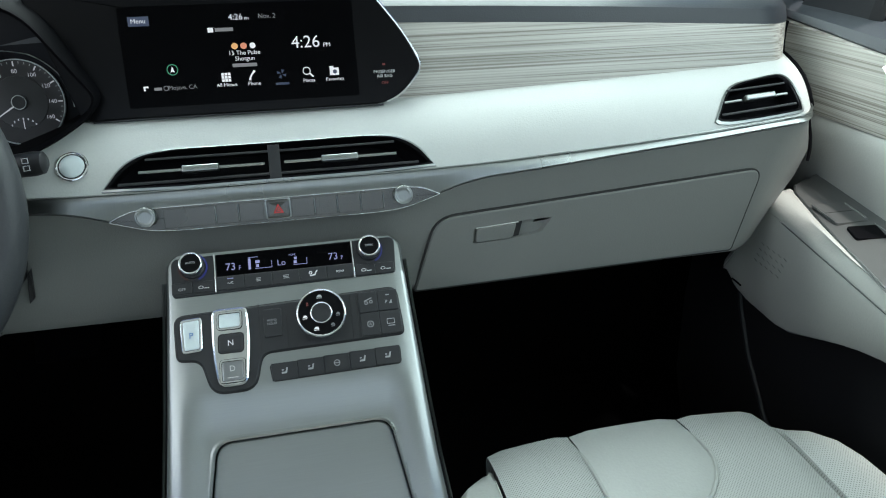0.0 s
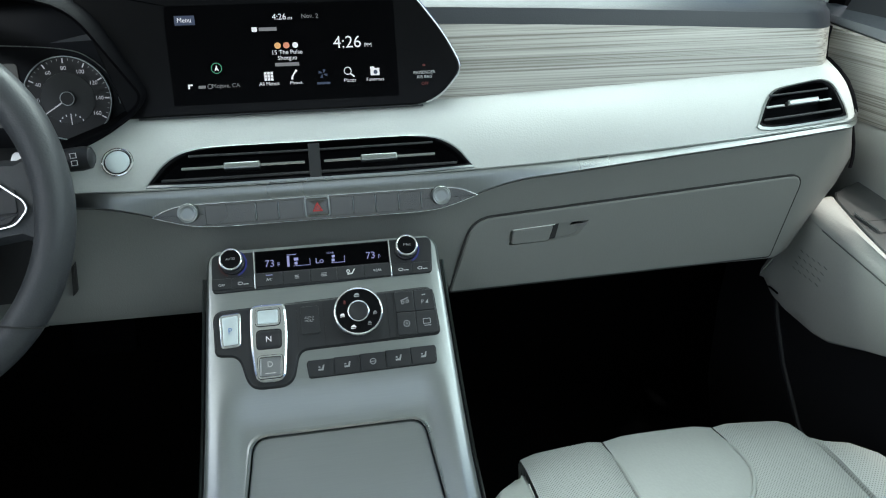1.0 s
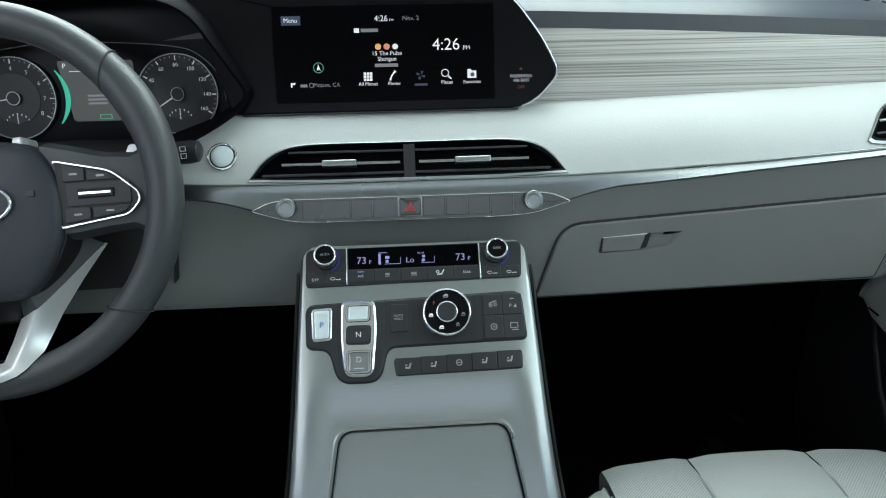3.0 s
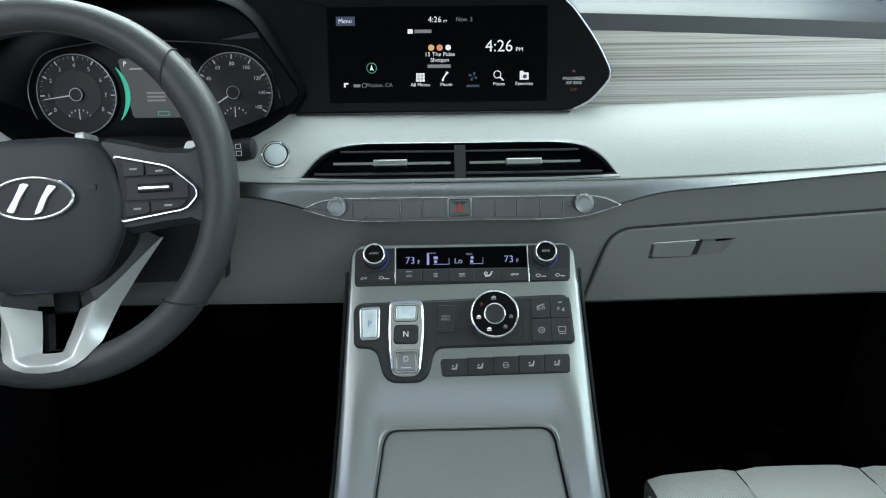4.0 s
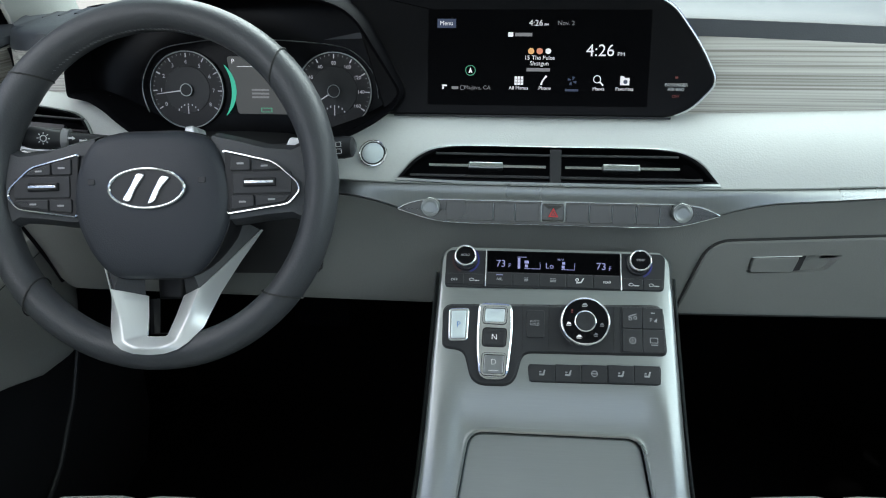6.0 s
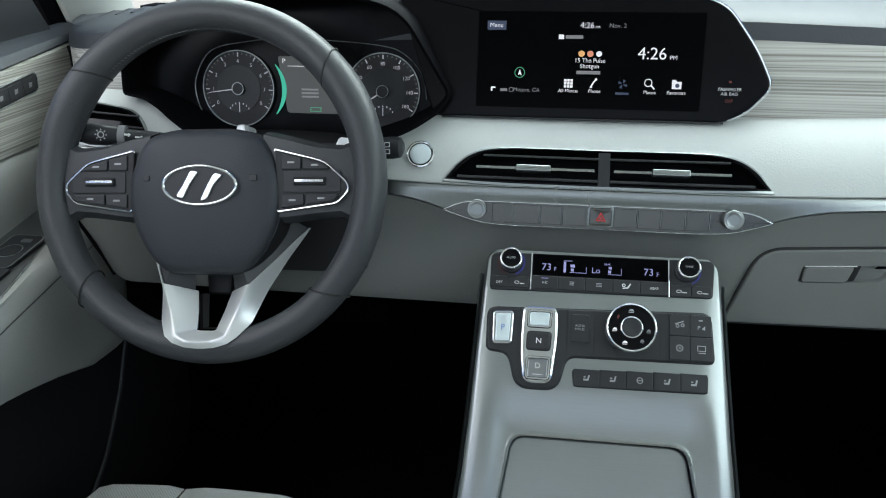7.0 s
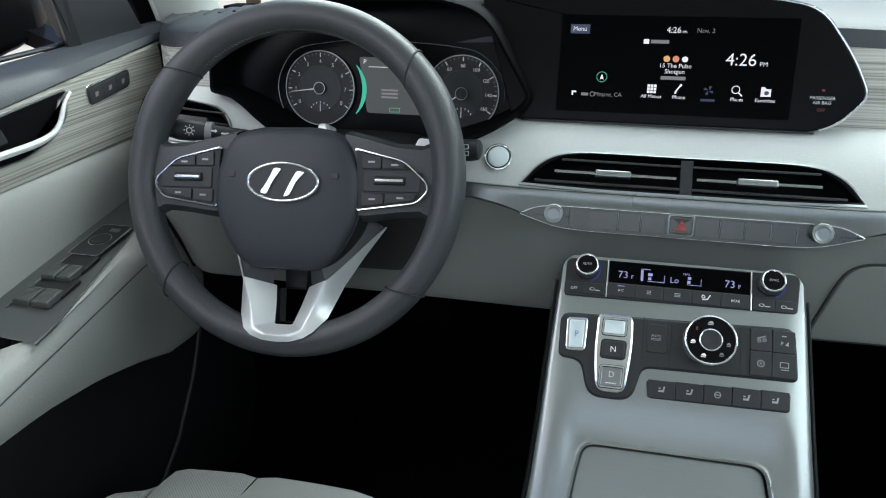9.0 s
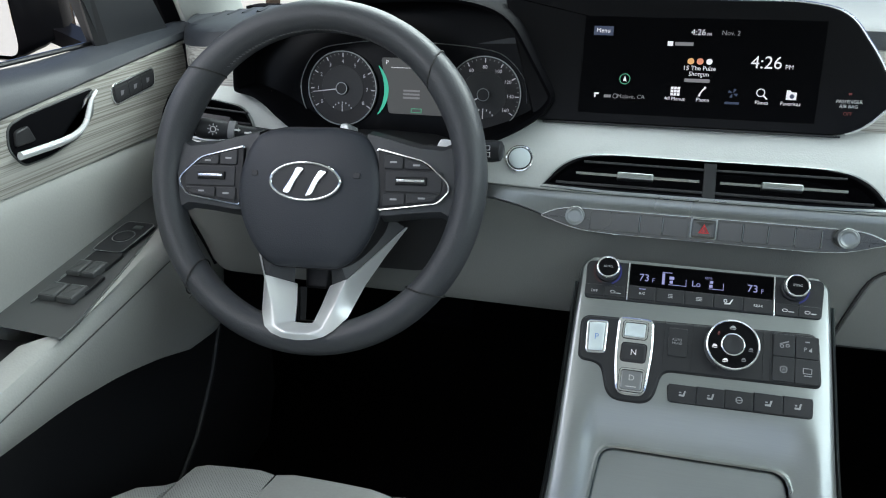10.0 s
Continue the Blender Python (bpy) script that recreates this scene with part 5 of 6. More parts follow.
# button pods
for s in (-1, 1):
    WP = WF @ Matrix.Translation((0, 0, 0.0085))
    pod = rounded([(s * 0.074, 0.0305), (s * 0.124, 0.0185), (s * 0.1470, -0.0020), (s * 0.1490, -0.0100), (s * 0.138, -0.0225), (s * 0.077, -0.0310)], [0.002, 0.008, 0.008, 0.006, 0.006, 0.002], 4)
    part("pod", plate(pod, -0.012, 0.0012, WP, 0.001), BLACK, wheel, "black switch pod")
    open_line = [WP @ Vector((*p, 0.0016)) for p in pod]
    part("pod_rim", tube(open_line, 0.0012, 6), CHROME, wheel, "thin chrome outline")
    K1 = [[(s * 0.081, 0.0105), (s * 0.081, 0.0265), (s * 0.101, 0.0220), (s * 0.101, 0.0105)], [(s * 0.1025, 0.0105), (s * 0.1025, 0.0215), (s * 0.1235, 0.0160), (s * 0.131, 0.0105)],
          [(s * 0.081, -0.0135), (s * 0.081, -0.0275), (s * 0.104, -0.0245), (s * 0.104, -0.0135)], [(s * 0.1055, -0.0135), (s * 0.1055, -0.0243), (s * 0.134, -0.0205), (s * 0.1405, -0.0135)]]
    for q in K1:
        ky = part("pod_key", plate(rounded(q, 0.002), 0.0, 0.0030, WP, 0.0008), CHARCOAL, wheel)
        cx, cv = sum(p[0] for p in q) / 4, sum(p[1] for p in q) / 4
        part("print", plate(rect(cx - 0.0035, cv - 0.0009, cx + 0.0035, cv + 0.0009), 0.003, 0.0032, WP, 0.0001), KEY_GREY, ky)
    part("pod_roller_bed", plate(rect(*sorted((s * 0.083, s * 0.141))[:1], -0.0120, max(s * 0.083, s * 0.141), 0.0090, 0.002), 0.0, 0.0024, WP, 0.0006), CHARCOAL, wheel)
    rl = part("roller", plate(rect(min(s * 0.094, s * 0.126), -0.0052, max(s * 0.094, s * 0.126), 0.0030, 0.001), 0.001, 0.0055, WP, 0.0016), BLACK, wheel)
    part("roller_bar", plate(rect(min(s * 0.0955, s * 0.1245), -0.0024, max(s * 0.0955, s * 0.1245), 0.0004), 0.0050, 0.0062, WP, 0.0005), CHROME, rl, "bright silver bar")
# lower spoke: two silver legs joined at the rim
SPOKE = material("pale_silver_spoke", (0.80, 0.82, 0.82), 0.33, 0.40, 900, 0.03, 0.03)
ridge = [(0, -0.1605, 0.0225), (0.014, -0.1595, 0.0220), (0.0215, -0.1565, 0.0200), (0.0261, -0.1533, 0.0175), (0.0342, -0.1324, 0.0100), (0.0450, -0.1040, 0.0060), (0.0640, -0.0800, -0.0160), (0.0907, -0.0457, -0.0450)]
inner_edge = [(0, -0.1520, 0.0060), (0.0065, -0.1520, 0.0055), (0.0095, -0.1518, 0.0045), (0.0112, -0.1505, 0.0020), (0.0150, -0.1330, -0.0090), (0.0195, -0.1130, -0.0180)]
outer_edge = [(0, -0.1662, 0.0200), (0.016, -0.1650, 0.0200), (0.0285, -0.1615, 0.0190), (0.0375, -0.1555, 0.0165), (0.0470, -0.1426, 0.0030), (0.0566, -0.1093, -0.0180), (0.0720, -0.0790, -0.0320), (0.0915, -0.0460, -0.0470)]
legs = bmesh.new()
for s in (-1, 1):
    for k in range(len(ridge) - 1):
        for strip_ in (inner_edge, outer_edge):
            if k + 1 >= len(strip_):
                continue
            quad = [strip_[k], strip_[k + 1], ridge[k + 1], ridge[k]]
            legs.faces.new([legs.verts.new(WF @ Vector((s * p[0], p[1], p[2]))) for p in quad])
bmesh.ops.remove_doubles(legs, verts=legs.verts[:], dist=0.0001)
bmesh.ops.recalc_face_normals(legs, faces=legs.faces)
bmesh.ops.subdivide_edges(legs, edges=legs.edges[:], cuts=2, use_grid_fill=True)
creases = [e for e in legs.edges if e.is_manifold and e.calc_face_angle(0) > 0.5]
bmesh.ops.bevel(legs, geom=creases, offset=0.0012, segments=2, profile=0.5, affect="EDGES")
bmesh.ops.solidify(legs, geom=legs.faces[:], thickness=0.0015)
part("lower_spoke", legs, SPOKE, wheel, "satin silver spoke with two V-shaped legs", 40)
for s in (-1, 1):
    part("spoke_web", loft([[WF @ Vector((s * x, v, w)) for x, v, w in row] for row in (((0.0215, -0.1135, -0.0165), (0.0445, -0.1050, 0.0035), (0.0640, -0.0805, -0.0180), (0.0890, -0.0460, -0.0470)), ((0.020, -0.085, -0.012), (0.036, -0.083, 0.004), (0.055, -0.066, -0.014), (0.080, -0.040, -0.040)), ((0.016, -0.070, -0.012), (0.030, -0.070, -0.002), (0.045, -0.055, -0.014), (0.070, -0.030, -0.040)))]), WHEEL_LEATHER, wheel, "dark web between hub and silver leg", 60)
    part("inner_edge_line", tube([WF @ Vector((s * (p[0] - 0.0006), p[1], p[2] + 0.0004)) for p in inner_edge[2:]], 0.0009, 6), CHROME if s < 0 else SPOKE, wheel)
part("slot_frame", loft([[WF @ Vector((s_ * 0.0185, -0.116, w)) for s_, w in ((-1, -0.020), (-1, -0.026), (-0.7, -0.030))] , [WF @ Vector((s_ * 0.011, -0.150, w)) for s_, w in ((-1, -0.004), (-1, -0.012), (-0.6, -0.016))], [WF @ Vector((s_ * 0.011, -0.150, w)) for s_, w in ((1, -0.004), (1, -0.012), (0.6, -0.016))], [WF @ Vector((s_ * 0.0185, -0.116, w)) for s_, w in ((1, -0.020), (1, -0.026), (0.7, -0.030))]]), BLACK, wheel, "black frame of the open slot")
part("column_stub", plate(rounded([(-0.024, -0.030), (0.014, -0.030), (0.006, -0.118), (-0.020, -0.118)], 0.004), -0.075, -0.040, WF, 0.003), BLACK, wheel, "black column cover seen through the slot")
# column shroud behind
shroud = loft([[Vector((-0.358 + 0.104 * math.copysign(abs(math.cos(a)) ** 0.5, math.cos(a)), y, z0 + 0.072 * math.copysign(abs(math.sin(a)) ** 0.6, math.sin(a)))) for a in [2 * math.pi * k / 24 for k in range(24)]] for y, z0 in ((0.785, 0.694), (0.80, 0.692), (0.86, 0.690), (0.95, 0.68))], close_u=True)
shroud.faces.new([v for v in shroud.verts if abs(v.co.y - 0.785) < 1e-5][:24])
solo("column_shroud", shroud, BLACK, "black plastic steering column shroud behind the wheel", "column cover", angle=50)

# ---- stalks and paddles ----
for s, lab in ((-1, "black lighting stalk with white symbols"), (1, "black wiper stalk with white symbols")):
    sk = thing("control_stalk", (-0.401 + s * 0.06, 0.80, 0.752), lab, "stalk", "column stalks")
    if s < 0:
        p0, p1 = Vector((-0.448, 0.805, 0.764)), Vector((-0.556, 0.775, 0.778))
    else:
        p0, p1 = Vector((-0.35, 0.815, 0.752)), Vector((-0.211, 0.800, 0.7665))
    d = (p1 - p0).normalized()
    fr = frame_at(p0, d, (0, 0.3, 1))
    L = (p1 - p0).length
    rws = []
    for t, h, w in ((0, 0.006, 0.005), (0.35, 0.0075, 0.006), (0.62, 0.0085, 0.007), (0.64, 0.0105, 0.0085), (0.92, 0.0118, 0.0095), (0.98, 0.0105, 0.0085), (1.0, 0.006, 0.005)):
        rws.append([fr @ Vector((t * L, h * math.cos(2 * math.pi * k / 20), w * math.sin(2 * math.pi * k / 20))) for k in range(20)])
    bm = loft(rws, close_u=True)
    bm.verts.ensure_lookup_table()
    bm.faces.new(bm.verts[-20:])
    part("lever", bm, CHARCOAL, sk, angle=40)
    toward = (Vector((-0.09, 0.105, 0.975)) - (p0 + p1) / 2)
    wdir = (toward - d * toward.dot(d)).normalized()
    sf = frame_at((0, 0, 0), -d if s < 0 else d, wdir.cross(-d if s < 0 else d))
    if s < 0:
        c = p0 + d * (0.80 * L) + wdir * 0.0112
        S2 = Matrix.Translation(c) @ sf
        part("symbol", ring_plate(circle(0, 0, 0.0034, 16), circle(0, 0, 0.0026, 16), 0, 0.0004, S2), PRINT, sk)
        for k in range(8):
            b = math.pi * k / 4
            part("symbol", plate([(0.0044 * math.cos(b) - 0.0004 * math.sin(b), 0.0044 * math.sin(b) + 0.0004 * math.cos(b)), (0.0044 * math.cos(b) + 0.0004 * math.sin(b), 0.0044 * math.sin(b) - 0.0004 * math.cos(b)), (0.0062 * math.cos(b) + 0.0004 * math.sin(b), 0.0062 * math.sin(b) - 0.0004 * math.cos(b)), (0.0062 * math.cos(b) - 0.0004 * math.sin(b), 0.0062 * math.sin(b) + 0.0004 * math.cos(b))], 0, 0.0004, S2, 0.0001), PRINT, sk)
        part("collar", tube([p0 + d * (0.60 * L), p0 + d * (0.66 * L)], 0.0118, 16), DIM_PRINT, sk)
        for off, up in ((0.024, 0.002), (0.037, 0.0)):
            S3 = S2 @ Matrix.Translation((off, up, -0.002))
            part("symbol", plate(rect(-0.0032, -0.001, 0.0032, 0.001), 0, 0.0004, S3, 0.0001), PRINT, sk)
            part("symbol", plate([(0.003, -0.0022), (0.003, 0.0022), (0.0056, 0)], 0, 0.0004, S3, 0.0001), PRINT, sk)
    else:
        S2 = Matrix.Translation(p0 + d * (0.90 * L) + wdir * 0.0112) @ sf
        part("symbol", ring_plate(rect(-0.003, -0.006, 0.003, -0.001), rect(-0.0024, -0.0054, 0.0024, -0.0016), 0, 0.0004, S2), PRINT, sk)
        part("symbol", ring_plate(rect(-0.003, 0.001, 0.003, 0.006), rect(-0.0024, 0.0016, 0.0024, 0.0054), 0, 0.0004, S2), PRINT, sk)
for s, u0, u1, pv in ((-1, 0.113, 0.129, 0.049), (1, 0.128, 0.142, 0.046)):
    pd = plate(rounded([(s * (u0 - 0.02), 0.0), (s * (u1 - 0.006), 0.0), (s * u1, pv), (s * u0, pv + 0.002)], 0.004), -0.034, -0.028, WF, 0.002)
    part("shift_paddle", pd, SILVER_KEY, wheel, "silver shift paddle")
# silver tab added for a reflection-like bright spot above the hub
solo("bright_tab", plate(rounded([(0.006, 0.054), (0.0195, 0.054), (0.0175, 0.0665), (0.008, 0.0658)], 0.003), -0.080, -0.050, WF, 0.002), SILVER_KEY, "small bright tab on the column under the gauges", "tab")

# ---- doors ----


def door(s, driver):
    """A front door; the passenger's armrest ends in a blunt nose, the driver's runs on behind the wheel."""
    lab = "grey leather door with ash wood trim and an armrest switch panel"
    d = thing("door_1" if driver else "door_2", (s * 0.70, 0.55, 0.10), lab, "door", "front doors", "structure")
    YS = [0.08 + 0.03 * i for i in range(34)]

    def top_z(y):
        return 0.845 + 0.012 * max(0, (y - 0.75) / 0.25)

    def wood_hi(y):
        return 0.800 + 0.036 * (y - 0.60) / 0.35 if y > 0.6 else 0.800 - 0.02 * (0.6 - y)

    def wood_lo(y):
        return 0.729 + 0.004 * (0.9 - y)

    def rest(y):
        return 0.622 + 0.035 * max(-1, (y - 0.60) / 0.275)

    def rest_x(y):
        # inner edge of the switch panel
        return float(np.interp(y, [0.08, 0.60, 0.636, 0.70, 0.768, 0.82, 0.86, 0.885], [0.600, 0.606, 0.612, 0.622, 0.635, 0.649, 0.666, 0.692])) if driver else float(np.interp(y, [0.08, 0.60, 0.70, 0.757, 0.795, 0.838, 0.852, 0.864], [0.588, 0.594, 0.611, 0.621, 0.630, 0.640, 0.660, 0.690]))

    def body_x(y):
        # how far the leather body reaches into the cabin
        if not driver:
            return 0.600 + 0.036 * max(0, y - 0.6)
        return 0.607 + 0.014 * max(0, y - 0.6) + 0.07 * max(0.0, (y - 0.86) / 0.075) ** 2

    def body_top(y):
        if not driver:
            return min(rest(y), float(np.interp(y, [0.830, 0.845, 0.862, 0.885, 0.904], [0.662, 0.648, 0.622, 0.5645, 0.534])))
        return rest(y) if y < 0.855 else rest(0.855) - (y - 0.855) * 1.75

    def bottom(y):
        if not driver:
            return float(np.interp(y, [0.08, 0.45, 0.613, 0.663, 0.705, 0.782, 0.8586, 0.893, 0.904], [0.56, 0.545, 0.531, 0.517, 0.500, 0.466, 0.466, 0.474, 0.500]))
        return float(np.interp(y, [0.08, 0.45, 0.58, 0.66, 0.73, 0.80, 0.86, 0.90, 0.935], [0.56, 0.535, 0.525, 0.508, 0.486, 0.458, 0.450, 0.455, 0.478]))

    def skin(y, z):
        t = (body_top(y) - 0.031 - z) / (body_top(y) - 0.031 - bottom(y))
        return body_x(y) + 0.020 * t * t - 0.0002

    REST_YS = [0.575 + (0.018 if driver else 0.0168) * k for k in range(18)]
    X = lambda x, y, z: Vector((s * x, y, z))
    part("belt_pad", loft([[X(0.745, y, top_z(y) - 0.004), X(0.738, y, top_z(y)), X(0.722, y, top_z(y)), X(0.706, y, top_z(y) - 0.006), X(0.698, y, (top_z(y) + wood_hi(y)) / 2 + 0.002), X(0.694, y, wood_hi(y) + 0.003), X(0.698, y, wood_hi(y) - 0.001)] for y in YS]), DARK_SOFT, d, "dark slate padded sill")
    part("wood_trim", loft([[X(0.697, y, wood_hi(y))] + [X(0.6925, y, wood_hi(y) + (wood_lo(y) - wood_hi(y)) * t) for t in (0.02, 0.25, 0.5, 0.75, 0.98)] + [X(0.699, y, wood_lo(y))] for y in YS]), WOOD_Y, d, "pale ash wood trim")
    part("leather_panel", loft([[X(0.697, y, wood_lo(y) + 0.002), X(0.6935, y, wood_lo(y) - 0.002), X(0.690, y, 0.71), X(0.691, y, 0.68), X(0.695, y, rest(y) - 0.004), X(0.697, y, 0.55), X(0.697, y, min(0.54, bottom(y)))] for y in YS]), DOOR_LEATHER, d, "grey leather panel")
    part("rest_top", loft([[X(0.698, y, rest(y) + 0.0005), X((0.698 + rest_x(y)) / 2, y, rest(y) - 0.001), X(rest_x(y) + 0.004, y, rest(y) - 0.004), X(rest_x(y) + 0.001, y, rest(y) - 0.007)] for y in REST_YS]), GREY_PANEL, d, "grey satin switch panel")
    part("grip_pocket", loft([[X(0.698, y, rest(y) - 0.002), X(0.690, y, rest(y) - 0.02), X(0.645, y, rest(y) - 0.02), X(0.640, y, rest(y) - 0.006)] for y in (0.10, 0.25, 0.40, 0.50, 0.58)]), BLACK, d, "dark pull pocket")
    rows = []
    for y in [0.08 + 0.03 * k for k in range(26)] + ([0.845, 0.855, 0.865, 0.875, 0.885, 0.895, 0.905, 0.915, 0.922, 0.928, 0.932] if driver else [0.838, 0.846, 0.854, 0.862, 0.870, 0.878, 0.885, 0.892, 0.898, 0.902, 0.904]):
        ex, bx, tz, bz = (0.640 if y < 0.575 else rest_x(y)), body_x(y), body_top(y), bottom(y)
        ex = max(ex, bx + 0.004)
        ex = min(ex, 0.692)
        rows.append([X(ex + 0.004, y, tz - 0.007), X(ex, y, tz - 0.005), X(ex * 0.55 + bx * 0.45, y, tz - 0.006), X(bx + 0.006, y, tz - 0.010), X(bx + 0.001, y, tz - 0.018), X(bx, y, tz - 0.0275), X(bx + 0.0012, y, tz - 0.029), X(bx + 0.0005, y, tz - 0.031)] + [X(bx + 0.020 * t * t, y, tz - 0.031 + (bz - tz + 0.031) * t) for t in (0.1, 0.35, 0.6, 0.85, 0.97)] + [X(bx + 0.024, y, bz), X(bx + 0.05, y, bz + 0.004)])
    if not driver:
        rows.append([Vector((s * 0.712, p.y + 0.012, p.z)) for p in rows[-1]])
    part("armrest", loft(rows), DOOR_LEATHER, d, "grey moulded armrest")
    part("rest_seam", tube([X(body_x(y) - 0.0002, y, body_top(y) - 0.029) for y in YS if y < (0.86 if driver else 0.80)], 0.0006, 5), GREY_PANEL, d)
    part("rest_edge", tube([X(rest_x(y) + 0.0015, y, rest(y) - 0.0045) for y in REST_YS], 0.0008, 5), SATIN, d, "fine bright edge line")
    part("pocket", loft([[X(0.672, y, bottom(y) + 0.02), X(0.665, y, 0.36), X(0.672, y, 0.20), X(0.70, y, 0.08)] for y in YS]), BLACK, d, "black lower door pocket")
    part("pocket_edge", tube([X(0.664, y, z) for y, z in ((0.93, 0.46), (0.915, 0.42), (0.88, 0.36), (0.82, 0.29), (0.72, 0.22), (0.6, 0.18))], 0.004, 8), CHARCOAL, d)
    part("shell", loft([[X(0.76, y, 0.84), X(0.775, y, 0.6), X(0.76, y, 0.05), X(0.70, y, 0.05)] for y in (0.05, 0.4, 0.7, 1.0)]), BLACK, d)
    # handle recess with its lever
    HF = frame_at((s * 0.6920, 0, 0), (0, -s, 0), (0, 0, 1))

    def hp(y, z):
        return (-s * y, z)
    cup = rounded([hp(0.655, 0.777), hp(0.668, 0.757), hp(0.705, 0.757), hp(0.752, 0.766), hp(0.777, 0.783), hp(0.788, 0.8125), hp(0.684, 0.8045), hp(0.660, 0.799)], 0.008, 5)
    part("handle_bezel", plate(inset(cup, -0.0022), -0.006, 0.0006, HF, 0.001), GREY_PANEL, d)
    # no hollow here: the recess's shade is a flat ink-black sheet
    part("handle_cup", plate(cup, -0.004, 0.0012, HF, 0.0003), INKY, d, "flat ink-black sheet for the shaded handle recess")
    part("handle_flank", plate(rounded([hp(0.712, 0.765), hp(0.740, 0.7715), hp(0.756, 0.7820), hp(0.770, 0.8050), hp(0.786, 0.8115), hp(0.777, 0.785), hp(0.754, 0.7675)], 0.003), 0.0, 0.0052, HF, 0.003), SATIN, d, "satin silver flank of the handle")
    part("lock_tab", plate(rounded([hp(0.660, 0.778), hp(0.688, 0.778), hp(0.682, 0.796), hp(0.664, 0.794)], 0.004), 0.0, 0.0045, HF, 0.002), BLACK, d)
    lever = [(0.655, 0.7705, 0.005), (0.675, 0.7705, 0.007), (0.692, 0.7705, 0.008), (0.715, 0.7705, 0.009), (0.740, 0.7735, 0.009), (0.754, 0.7825, 0.009), (0.763, 0.7950, 0.008), (0.771, 0.8050, 0.007), (0.785, 0.8120, 0.005)]
    fine = []
    for k in range(len(lever) - 1):
        fine += [tuple(lever[k][q] + (lever[k + 1][q] - lever[k][q]) * u for q in range(3)) for u in (0, 0.5)]
    fine.append(lever[-1])
    fine = [tuple((fine[max(0, k - 1)][q] + 2 * fine[k][q] + fine[min(len(fine) - 1, k + 1)][q]) / 4 for q in range(3)) for k in range(len(fine))]
    part("handle_lever", tube([X(0.6885 - w, y, z) for y, z, w in fine], [0.0052 - 0.0028 * max(0, k - 6) / 10 for k in range(len(fine))], 10, flat=0.75), SILVER_KEY, d, "bright chrome handle lever")
    # window switches on the armrest
    def on_rest(y, f):
        x = 0.694 + (rest_x(y) - 0.694) * f
        return X(x, y, rest(y))
    keys = ((0.645, 0.24, 0.80), (0.690, 0.24, 0.76)) if driver else ()
    for y, f0, f1 in keys:
        a, b = on_rest(y, f0), on_rest(y, f1)
        fr = frame_at((a + b) / 2, (b - a) * (1 if s < 0 else -1), (0, 1, 0.12))
        w = (b - a).length / 2
        part("switch_well", plate(rect(-w, -0.004, w, 0.030, 0.003), -0.002, 0.0012, fr, 0.0004), BLACK, d)
        for k in (0, 1):
            x0 = -w + k * w
            part("window_switch", plate(rect(x0 + 0.0008, -0.022, x0 + w - 0.0008, 0.005, 0.002), -0.001, 0.006, fr, 0.0025), GREY_PANEL, d, "grey window switch")
            part("switch_mark", plate(rect(x0 + 0.004, 0.001, x0 + w - 0.004, 0.0022), 0.0058, 0.0064, fr, 0.0001), SATIN, d)
        part("switch_rim", tube([fr @ Vector((-w * s * -1, -0.03, 0.001)), fr @ Vector((-w * s * -1, 0.032, 0.001))], 0.0008, 5), SATIN, d)
    if not driver:
        a, b = on_rest(0.737, 0.22), on_rest(0.737, 0.80)
        fr = frame_at((a + b) / 2, (a - b), (0, 1, 0.12))
        w = (b - a).length / 2
        part("window_switch", plate(rect(-w, 0.004, w, 0.050, 0.004), -0.003, 0.0004, fr, 0.0003), GREY_PANEL, d, "grey window switch")
        # the well's depth is only its black colour on a level patch
        part("switch_well", plate(rounded([(-w, -0.030), (w * 0.7, -0.034), (w, -0.006), (-w * 0.7, -0.004)], 0.004), -0.004, 0.0002, fr, 0.0001), INKY, d, "flat ink-black patch for the shaded finger well")
        for x, v0, v1 in ((-w, 0.006, 0.050), (w, 0.008, 0.046), (w, -0.040, -0.004)):
            part("switch_rim", tube([fr @ Vector((x, v0, 0.0006)), fr @ Vector((x, v1, 0.0006))], 0.0008, 5), CHROME, d)
        part("switch_mark", tube([fr @ Vector((-w, 0.029, 0.0004)), fr @ Vector((w, 0.029, 0.0004))], 0.0004, 5), SEAM, d)
        part("vent_slot", tube([X(skin(0.889, 0.493), 0.889, 0.493), X(skin(0.872, 0.489), 0.872, 0.489)], 0.0016, 6, flat=0.6), INKY, d, "short dark slot")
    if driver:
        a, b = on_rest(0.752, 0.20), on_rest(0.752, 0.86)
        fr = frame_at((a + b) / 2, b - a, (0, 1, 0.12))
        w = (b - a).length / 2
        part("mirror_switch_panel", plate(rect(-w, -0.034, w, 0.036, 0.008), -0.001, 0.0016, fr, 0.0006), CHARCOAL, d)
        part("mirror_switch_rim", ring_plate(rect(-w, -0.034, w, 0.036, 0.008), inset(rect(-w, -0.034, w, 0.036, 0.008), 0.0009), 0.0012, 0.0022, fr), CHROME, d)
        part("mirror_dial_ring", ring_plate(circle(0, 0.0, 0.0135, 28), circle(0, 0.0, 0.0125, 28), 0.001, 0.003, fr), CHROME, d)
        part("mirror_dial", plate(circle(0, 0.0, 0.0118, 28), 0.001, 0.0036, fr, 0.001), CHARCOAL, d, "round mirror adjusting dial")
        part("mirror_fold_key", plate(rect(-0.002, 0.020, 0.010, 0.027, 0.001), 0.001, 0.003, fr, 0.0006), SATIN, d)
